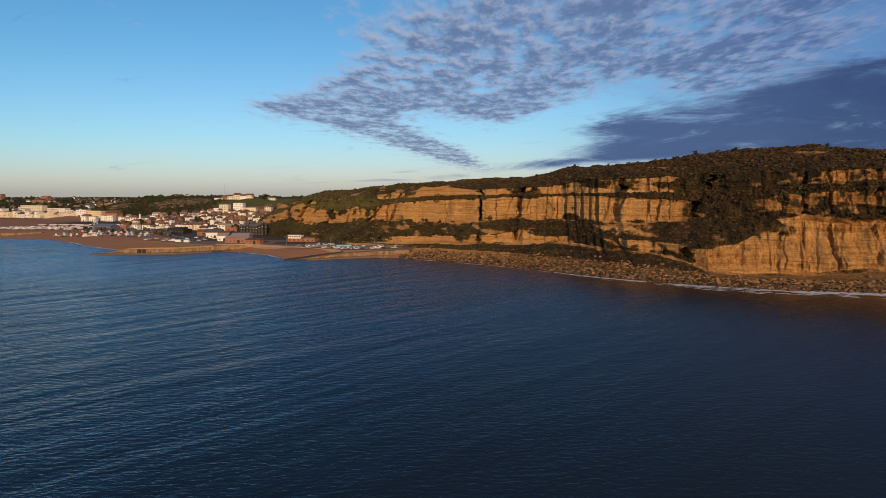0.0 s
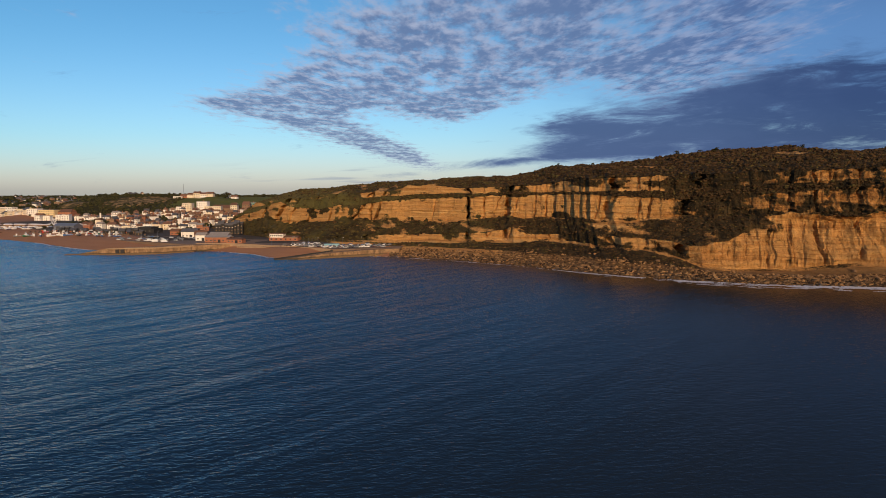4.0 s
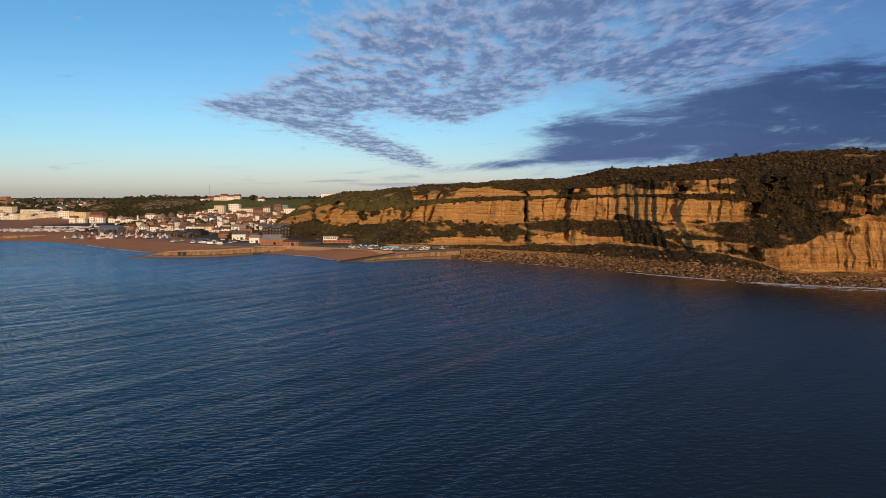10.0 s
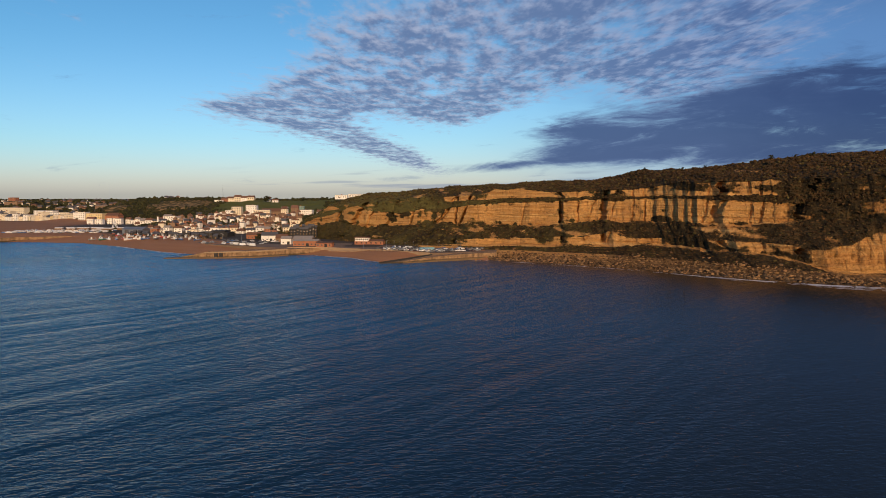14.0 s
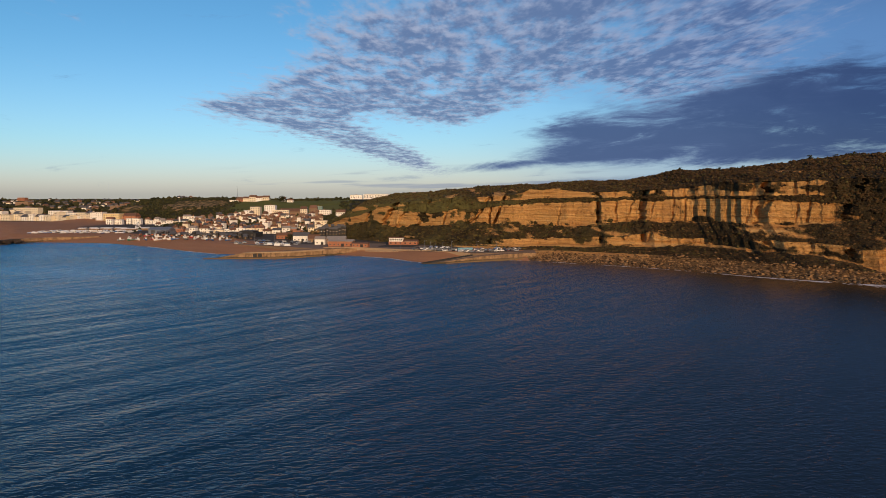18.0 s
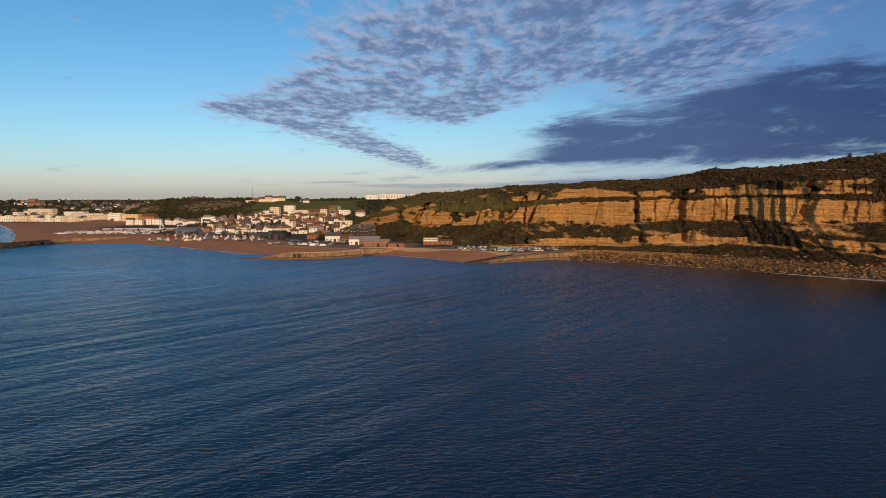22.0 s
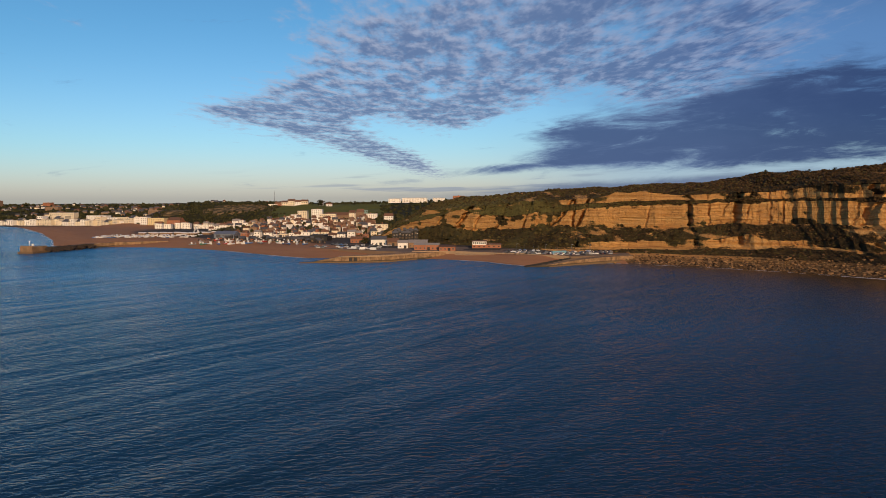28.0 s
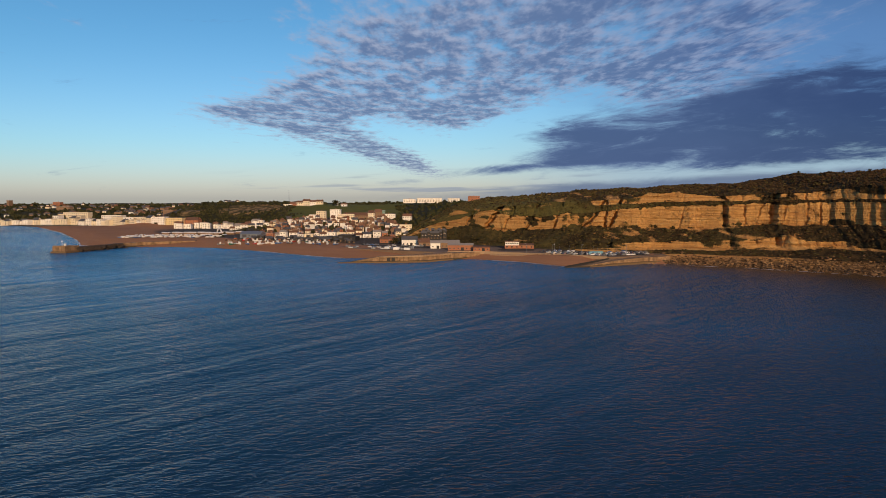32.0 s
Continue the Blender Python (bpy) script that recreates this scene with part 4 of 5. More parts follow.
def build_boulders():
    rng = np.random.default_rng(5)
    rocks = []
    for k in range(7):
        v, f = ICO1
        q = v * (1 + 0.28 * rng.standard_normal((len(v), 1)).clip(-1.3, 1.3)) * np.array([1.25, 0.9, 0.65])
        rocks.append([mesh_from("boulder", q, f, False, mats=[m]) for m in (ROCK, WET_ROCK)])
    x, y, z, *_ = CLIFF_GRID

    def on_beach(n, lo, hi, a, b):
        sx = lo + (hi - lo) * rng.random(n)
        t = a + (b - a) * rng.random(n)
        top = face_y(sx) + low_off(sx) - 4
        sy = shore_east(sx) - 3 + (top - shore_east(sx) + 3) * t
        j = np.clip(np.searchsorted(x[0], sx), 0, x.shape[1] - 1)
        i = np.array([np.argmin(np.abs(y[:26, jj] - yy)) for jj, yy in zip(j, sy)])
        return sx, sy, z[i, j], t

    sx, sy, sz, t = on_beach(260, -66, 235, 0.0, 0.8)
    for k in range(260):
        s = 0.7 + 1.2 * rng.random() ** 3
        wet = t[k] < 0.22
        ob = new("boulder", rocks[k % 7][int(wet)])
        ob.location, ob.rotation_euler, ob.scale = (sx[k], sy[k], sz[k] + 0.2 * s), (rng.random() * 0.5, rng.random() * 0.5, rng.random() * 6.3), (s, s, s)
        tagged(ob, "dark wet sandstone boulder at the water's edge" if wet else "tan fallen sandstone boulder below the cliff", "boulder", "boulders below the cliff")
    for name, mat, a, b, n, label in (("rock_debris", LOOSE, 0.12, 0.62, 9500, "tan broken sandstone debris at the cliff foot"), ("wet_rock_debris", WET_LOOSE, -0.06, 0.34, 6500, "dark wet stones along the waterline")):
        sx, sy, sz, t = on_beach(n, -72, 330, a, b)
        size = 0.25 + 0.95 * rng.random(n) ** 3
        me = clump_mesh(name, np.stack([sx, sy, sz + 0.15], 1), size, mat, rng, (ICO1[0], ICO1[1]), 0.4, 0.6)
        tagged(new(name, me), label, "rocks", kind="stuff")


def build_foam():
    """Broken white water along the shore, cut out of a fine net."""
    verts, faces = [], []
    for x0, x1, line, reach, key in ((40, 330, shore_east, 12.0, 1.25), (98, 200, shore_east, 17.0, 1.75), (-100, 40, shore_east, 4.0, 0.4), (-215, -110, shore_west, 4.5, 0.8), (-420, -322, shore_west, 6.0, 0.55), (-1000, -620, shore_west, 9.0, 0.6)):
        for x in np.arange(x0, x1, 0.8):
            for j, d in enumerate(np.arange(-1.0, reach, 0.45)):
                k = fbm(x / 9.0, d / 2.0 + 7, 60, 3) + 0.5 * fbm(x / 1.7, d / 0.9, 63, 2)
                ridge = math.exp(-((d - 2.0 - 2.0 * float(vnoise(x / 30, 0.5, 66))) / (0.30 * reach)) ** 2) * 1.3
                far = 0.8 * float(vnoise(x / 40.0, 3.3, 67))
                if k + ridge + far * 0.6 > 1.35 - 0.45 * key:
                    y = float(line(x)) - d
                    b = len(verts)
                    up = 0.07 + 0.02 * (reach > 15)
                    verts += [(x, y, up), (x + 0.8, y - 0.1, up), (x + 0.8, y + 0.42, up + 0.01), (x, y + 0.47, up + 0.01)]
                    faces.append((b, b + 1, b + 2, b + 3))
    me = mesh_from("surf", verts, faces, True, mats=[FOAM])
    tagged(new("surf", me), "broken white foam where waves meet the shore", "foam", kind="stuff")


build_cliff_scrub()
build_boulders()
build_foam()


# ---------------------------------------------------------------- sea works
def slab(name, outline, z0, z1, mat, parent=None, label="", slope=0.0):
    """A prism over an outline in plan; slope leans its sides outwards at the foot."""
    bm = bmesh.new()
    cx, cy = np.mean([p[0] for p in outline]), np.mean([p[1] for p in outline])
    lo = [bm.verts.new((px + slope * np.sign(px - cx), py + slope * np.sign(py - cy), z0)) for px, py, *_ in outline]
    hi = [bm.verts.new((p[0], p[1], p[2] if len(p) > 2 else z1)) for p in outline]
    n = len(outline)
    bm.faces.new(hi)
    bm.faces.new(lo[::-1])
    for i in range(n):
        bm.faces.new((lo[i], lo[(i + 1) % n], hi[(i + 1) % n], hi[i]))
    bmesh.ops.recalc_face_normals(bm, faces=bm.faces[:])
    if parent is None:
        ob = new(name, finish(name, bm, mat))
        return ob
    return part(name, bm, mat, parent, label)


def build_groynes():
    g = thing("sea_wall", "weathered concrete groyne with a sloping end and outfall", "groyne", 0, 0, 0)
    slab("wall", [(-314, 499, 0.4), (-292, 500, 4.4), (-278, 501, 4.8), (-255, 506, 5.0), (-232, 525, 5.1), (-214, 536, 4.9), (-205, 542, 4.8), (-205, 548, 4.8), (-240, 541, 5.1), (-262, 521, 5.0), (-290, 508, 4.4), (-314, 503, 0.4)], -3, 5, WALL_STONE, g)
    slab("toe", [(-322, 496.5, 0.5), (-292, 497.0, 1.1), (-278, 497.6, 1.1), (-252, 502.5, 1.2), (-231, 521, 1.2), (-231, 526, 1.2), (-256, 508, 1.2), (-292, 502, 1.1), (-322, 502, 0.5)], -3, 1, WEED, g, "weed-covered concrete toe")
    slab("coping", [(-292, 499.8, 4.75), (-278, 500.7, 5.15), (-255, 505.7, 5.35), (-232, 524.7, 5.5), (-232, 526, 5.5), (-256, 507.2, 5.35), (-279, 502.2, 5.15), (-292, 501.4, 4.75)], 4.3, 5, PALE_CONCRETE, g)
    for cx in (-282.4, -278.6):
        part("outfall", box_data(2.6, 1.6, 4.6, -0.6), TAR, g, "dark timber-faced outfall opening", at=(cx, 500.4 + (cx + 280) * 0.07, 0), turn=(0, 0, 0.07))
    for i in range(46):
        f = i / 45
        px, py = (-290 + f * 58, 502.0 + f * 4.0 + max(0, f - 0.6) * 45)
        part("post", shared("post", lambda: finish("post", box_data(0.25, 0.25, 1.2), TIMBER)), TIMBER, g, at=(px, py, 4.6 + 0.6 * f))
    # thin dark strip added behind the wall, for the dark line along its top
    ramp = thing("timber_groyne", "dark narrow strip along the top edge of the sloping groyne wall", "groyne", 0, 0, 0)
    for i in range(22):
        f = i / 21
        part("plank", box_data(1.2, 0.4, 1.7, -1.2), TAR, ramp, at=(-313 + 23 * f, 503.4 + 4.6 * f, 0.1 + 4.1 * f))
    g2 = thing("slipway_groyne", "low tapering concrete groyne beside the small beach", "groyne", 0, 0, 0)
    slab("wall", [(-150, 460.5, 0.2), (-133, 463, 1.5), (-109, 477, 3.6), (-86, 488, 4.6), (-62, 497, 4.8), (-62, 506, 4.8), (-90, 496, 4.6), (-113, 485, 3.6), (-135, 467, 1.5), (-150, 462.5, 0.2)], -3, 3, WALL_STONE, g2)
    slab("toe", [(-133, 461, 0.7), (-108, 474.5, 1.2), (-85, 485, 1.6), (-66, 492, 1.6), (-66, 496, 1.6), (-86, 489, 1.6), (-109, 479, 1.2), (-133, 464, 0.7)], -3, 1, WEED, g2, "weed-covered concrete toe")
    ramp = thing("timber_groyne", "short dark timber groyne beside the small shingle beach", "groyne", 0, 0, 0)
    for i in range(26):
        f = i / 25
        part("plank", box_data(1.9, 0.4, 1.6, -1.2), TAR, ramp, at=(-150 + 37 * f, 463.4 + 23.4 * f, 0.5 + 3.6 * f), turn=(0, 0, 0.56))
    prom = slab("pavement", [(-240, 540), (-205, 542), (-178, 528), (-150, 514), (-114, 489), (-86, 497), (-62, 506), (-58, 530), (-95, 552), (-150, 575), (-200, 610), (-250, 640), (-330, 660), (-345, 620), (-325, 585), (-262, 548)], -2, 4.9, TARMAC)
    tagged(prom, "grey asphalt promenade and car park behind the sea wall", "pavement", kind="structure")
    kerb = thing("promenade_wall", "low pale concrete wall along the promenade", "wall", 0, 0, 0)
    pts = [(-236, 540), (-205, 541), (-178, 527), (-150, 513), (-114, 488)]
    for (ax, ay), (bx, by) in zip(pts, pts[1:]):
        n = max(2, int(math.hypot(bx - ax, by - ay) / 5))
        for i in range(n):
            f = (i + 0.5) / n
            part("panel", box_data(math.hypot(bx - ax, by - ay) / n - 0.06, 0.5, 2.6, -2.2), PALE_CONCRETE, kerb, at=(ax + (bx - ax) * f, ay + (by - ay) * f - 0.5, 5.2), turn=(0, 0, math.atan2(by - ay, bx - ax)))
    rng = np.random.default_rng(8)
    n = 240
    f = rng.random(n)
    px = -200 + 55 * f
    py = np.interp(px, [-205, -178, -150], [540, 526, 512]) - 1.4 - 2.2 * rng.random(n)
    pos = np.stack([px, py, land(px, py) + 0.25], 1)
    tagged(new("rock_armour", clump_mesh("rock_armour", pos, 0.5 + 0.6 * rng.random(n), PALE_CONCRETE, rng, ICO1, 0.3, 0.7)), "pale rock armour along the promenade foot", "rocks", kind="stuff")
    # harbour arm
    arm = thing("harbour_arm", "old stone harbour arm with a block-like head", "harbour arm", 0, 0, 0)
    slab("pier_head", [(-607, 600), (-594, 598), (-590, 614), (-603, 616)], -3, 6.2, WALL_STONE, arm)
    slab("parapet", [(-606.6, 600.4), (-594.4, 598.5), (-594.2, 599.3), (-606.4, 601.2)], 6.2, 7.0, CONCRETE, arm)
    slab("wall", [(-594, 612, 4.2), (-583, 640, 4.2), (-577, 662, 4.4), (-560, 684, 4.6), (-512, 703, 4.6), (-512, 708, 4.6), (-563, 690, 4.6), (-583, 664, 4.4), (-590, 640, 4.2), (-601, 614, 4.2)], -3, 4.2, WALL_STONE, arm)
    slab("toe", [(-608.5, 598.6), (-592.6, 596.4), (-588.4, 615), (-604.6, 617.6)], -3, 1.5, WEED, arm, "dark weedy foot of the pier head")
    post = part("beacon_post", cyl_data(0.18, 0.15, 4.5, 6.2), PAINTS[0], arm, at=(-600, 604, 0))
    part("lamp", cyl_data(0.5, 0.4, 0.9, 10.4), PAINTS[0], post)
    part("cabinet", box_data(1.6, 1.4, 2.2, 6.2), PAINTS[0], arm, at=(-599, 607, 0))
    n = 460
    f = rng.random(n)
    px, py = np.interp(f, [0, 0.68, 1], [-594, -582, -573]), np.interp(f, [0, 0.68, 1], [612, 642, 661])
    side = rng.normal(0, 2.6, n)
    pos = np.stack([px + side + 2.2, py - 1.0, 3.9 - 0.75 * np.abs(side) + 0.5 * rng.random(n)], 1)
    tagged(new("arm_rocks", clump_mesh("arm_rocks", pos, 0.8 + 0.9 * rng.random(n), WET_ROCK, rng, ICO1, 0.35, 0.75)), "dark armour rocks heaped along the harbour arm", "rocks", kind="stuff")


build_groynes()


# ---------------------------------------------------------------- vehicles and boats
def car_master(k, van=False):
    mat, word = PAINTS[k], PAINT_WORDS[k]
    name = "van" if van else "car"
    ob = thing(name, f"{word} {'delivery van' if van else 'hatchback car'} parked on the asphalt", name, 0, 0, 0, group="parked vehicles")
    L, W = (5.4, 2.0) if van else (4.2, 1.75)
    bm = box_data(L, W, 0.75 if not van else 1.3, 0.32, 0.05, 0.12)
    part("body", bm, mat, ob)
    cab = box_data(L * (0.55 if not van else 0.96), W * 0.9, 0.6 if not van else 0.75, 1.03 if not van else 1.55, 0.2 if not van else 0.08)
    part("cabin", cab, GLASS if not van else mat, ob, "dark glass cabin" if not van else "")
    part("roof", box_data(L * (0.44 if not van else 0.9), W * 0.74, 0.06, 1.62 if not van else 2.29), mat, ob)
    if van:
        part("windscreen", box_data(0.08, W * 0.8, 0.6, 1.5), GLASS, ob, at=(L * 0.475, 0, 0))
    for sx in (-1, 1):
        for sy in (-1, 1):
            part("wheel", shared("wheel", lambda: finish("wheel", cyl_data(0.33, 0.33, 0.22), RUBBER)), RUBBER, ob, at=(sx * L * 0.31, sy * W * 0.42 - 0.11 * 0 + (0.11 if sy < 0 else 0.11), 0.33), turn=(math.pi / 2, 0, 0))
            part("rear_light" if sx < 0 else "headlight", box_data(0.05, W * 0.2, 0.14, 0.75), PAINTS[4] if sx < 0 else PAINTS[0], ob, "red rear light" if sx < 0 else "clear headlight", at=(sx * (L / 2 - 0.03), sy * W * 0.32, 0))
    return ob


def build_cars():
    rng = random.Random(3)
    spots = []
    for row in range(3):                       # small car park under the cliff
        for i in range(21):
            x = -158 + i * 4.1 + row * 2
            y = np.interp(x, [-160, -112, -75], [522, 496, 507]) + 4 + row * 8.0
            spots.append((x, y, 20 + rng.uniform(-8, 8) + (90 if rng.random() < 0.25 else 0)))
    for row in range(4):                       # large car park by the fishing beach
        for i in range(17):
            x = -338 + i * 4.4 + row * 4
            y = 594 - i * 1.9 + row * 11.5
            spots.append((x, y, -24 + rng.uniform(-5, 5)))
    for i in range(34):                        # along the street behind the beach
        x = -470 + 3.6 * i + rng.uniform(-1, 1)
        spots.append((x, float(beach_top(x)) + rng.choice((46, 52, 58)), rng.uniform(-30, 10)))
    spots = [s for s in spots if rng.random() < (0.86 if s[0] > -170 else 0.45)]
    made = {}
    for x, y, turn in spots:
        ground = 4.9 if y < beach_top(x) + 40 else land_z(x, y)
        k = rng.choice((0, 0, 0, 1, 1, 1, 2, 2, 2, 5, 5, 5, 5, 3))
        van = rng.random() < 0.04
        if (k, van) not in made:
            made[k, van] = car_master(k, van)
            made[k, van].location, made[k, van].rotation_euler = (x, y, ground), (0, 0, radians(turn))
        else:
            copy_thing(made[k, van], pose(x, y, ground, 0, 0, turn))
    for x, y, turn in ((-281, 564, 5), (-271, 560, -8)):
        if (0, True) in made:
            copy_thing(made[0, True], pose(x, y, 4.9, 0, 0, turn))
    lamp = None
    for x, y in ((-150, 520), (-128, 512), (-108, 508), (-92, 512), (-170, 530), (-225, 548), (-260, 572), (-290, 590), (-315, 612)):
        if lamp is None:
            lamp = thing("street_lamp", "slim grey steel street lamp on the promenade", "street lamp", x, y, 4.9, 0, "street lamps")
            part("pole", cyl_data(0.12, 0.07, 8.0), GREY_STEEL, lamp)
            part("arm", box_data(1.4, 0.08, 0.08, 7.95), GREY_STEEL, lamp, at=(0.6, 0, 0))
            part("lantern", box_data(0.7, 0.3, 0.15, 7.85), PAINTS[0], lamp, at=(1.3, 0, 0))
        else:
            copy_thing(lamp, pose(x, y, 4.9, 0, 0, (x * 37) % 360))


def hull_data(L, W, H):
    bm = bmesh.new()
    secs = []
    for i in range(9):
        f = i / 8
        half = W / 2 * (1 - max(0, (f - 0.45) / 0.55) ** 2.2) * (0.82 + 0.18 * min(1, f * 3))
        sheer = H * (1 + 0.28 * max(0, f - 0.5) * 2)
        x = (f - 0.5) * L
        secs.append([bm.verts.new(c) for c in ((x, -half, sheer), (x, -half * 0.85, H * 0.45), (x - 0.04 * L * (f > 0.9), 0, 0.12 * H * (f > 0.9)), (x, half * 0.85, H * 0.45), (x, half, sheer))])
    for a, b in zip(secs, secs[1:]):
        for j in range(4):
            bm.faces.new((a[j], a[j + 1], b[j + 1], b[j]))
        bm.faces.new((a[4], a[0], b[0], b[4]))
    bm.faces.new(secs[0])
    bmesh.ops.recalc_face_normals(bm, faces=bm.faces[:])
    return bm


def boat_master(k, L):
    ob = thing("fishing_boat", f"{PAINT_WORDS[k]}-hulled fishing boat with a small wheelhouse drawn up on shingle", "fishing boat", 0, 0, 0, group="fishing boats on the beach")
    W, H = L * 0.36, L * 0.19
    part("hull", hull_data(L, W, H), PAINTS[k], ob)
    part("rubbing_strake", box_data(L * 0.7, W * 1.0, 0.14, H * 0.86), PAINTS[0], ob, at=(-L * 0.1, 0, 0))
    cab = part("wheelhouse", box_data(L * 0.2, W * 0.5, 2.1, H * 0.9, 0.06), PAINTS[0], ob, "white wheelhouse", at=(L * 0.12, 0, 0))
    part("window", box_data(0.06, W * 0.42, 0.55, H * 0.9 + 1.25), GLASS, cab, at=(L * 0.1, 0, 0))
    part("mast", cyl_data(0.09, 0.06, L * 0.6, H * 0.9), TIMBER, ob, at=(-L * 0.18, 0, 0))
    part("gantry", box_data(0.14, W * 0.8, 0.14, H + 2.2), GREY_STEEL, ob, at=(-L * 0.38, 0, 0))
    for s in (-1, 1):
        part("gantry_leg", cyl_data(0.07, 0.07, 2.4, H * 0.9), GREY_STEEL, ob, at=(-L * 0.38, s * W * 0.36, 0))
    return ob


def build_boats():
    rng = random.Random(9)
    made = {}
    rows = [(-474 + i * 7.6, 676 - i * 2.9) for i in range(18)] + [(-455 + i * 9.5, 690 - i * 3.2) for i in range(11)]
    for x, y in rows:
        x, y = x + rng.uniform(-2, 2), y + rng.uniform(-4, 5)
        k, L = rng.choice((0, 0, 5, 3, 2, 4, 0, 6)), rng.choice((7.5, 9.0))
        m = pose(x, y, land_z(x, y) - 0.1, rng.uniform(-5, 5), 0, rng.uniform(-150, -30))
        if (k, L) not in made:
            made[k, L] = boat_master(k, L)
            made[k, L].matrix_basis = m
        else:
            copy_thing(made[k, L], m)
    small = {}
    for i in range(150):                        # sailing dinghies and covers by the boating pool
        x, y = rng.uniform(-625, -508), rng.uniform(746, 806)
        k = rng.choice((0, 0, 0, 1, 5, 3))
        m = pose(x, y, land_z(x, y), 0, 0, rng.uniform(0, 360))
        if k not in small:
            small[k] = ob = thing("dinghy", f"{PAINT_WORDS[k]} small dinghy laid up on the beach", "dinghy", x, y, land_z(x, y), rng.uniform(0, 360), "dinghies on the beach")
            part("hull", hull_data(4.6, 1.8, 1.0), PAINTS[k], ob)
            part("cover", gable_data(3.4, 1.3, 0.45, 1.05, 0.0), PAINTS[0], ob, "white canvas cover")
        else:
            copy_thing(small[k], m)
    tractor = None
    for i in range(12):                        # winch tractors behind the boats
        x, y = -470 + i * 11 + rng.uniform(-3, 3), 712 - i * 4 + rng.uniform(-5, 5)
        if tractor is None:
            tractor = thing("tractor", "rusty orange beach tractor behind the boats", "tractor", x, y, land_z(x, y), 40, "beach tractors")
            part("body", box_data(3.0, 1.3, 1.0, 0.7, 0.05, 0.08), PAINTS[7], tractor)
            part("cab", box_data(1.3, 1.2, 1.2, 1.7, 0.1), GLASS, tractor, "glazed cab", at=(-0.7, 0, 0))
            for sx in (-0.9, 1.0):
                for sy in (-0.7, 0.95):
                    part("wheel", cyl_data(0.6, 0.6, 0.35), RUBBER, tractor, at=(sx, sy, 0.6), turn=(math.pi / 2, 0, 0))
        else:
            copy_thing(tractor, pose(x, y, land_z(x, y), 0, 0, rng.uniform(0, 360)))


build_cars()
build_boats()


# ---------------------------------------------------------------- the fishing quarter
def shed(x, y, w, d, h, turn, wall, roof, label, rh=1.6, bays=3, cat="shed", over=0.4, door=True):
    ob = thing("shed", label, cat, x, y, 4.9, turn, "sheds of the fishing quarter")
    part("wall", box_data(w, d, h), wall, ob)
    part("roof", gable_data(w, d, rh, h, over), roof, ob)
    bm = bmesh.new()
    for s in (-1, 1):
        bm.faces.new([bm.verts.new((s * (w / 2 - 0.02), yy, zz)) for yy, zz in ((-d / 2, h - 0.05), (d / 2, h - 0.05), (0, h + rh - 0.12))])
    part("gable", bm, wall, ob)
    for i in range(bays):
        if door and i == bays // 2:
            part("door", pane(2.4, 2.6, TAR), TAR, ob, at=((i + 0.5) / bays * w - w / 2, -d / 2 - 0.05, 0))
        else:
            part("window", pane(1.2, 1.2), GLASS, ob, at=((i + 0.5) / bays * w - w / 2, -d / 2 - 0.04, 1.1))
    return ob


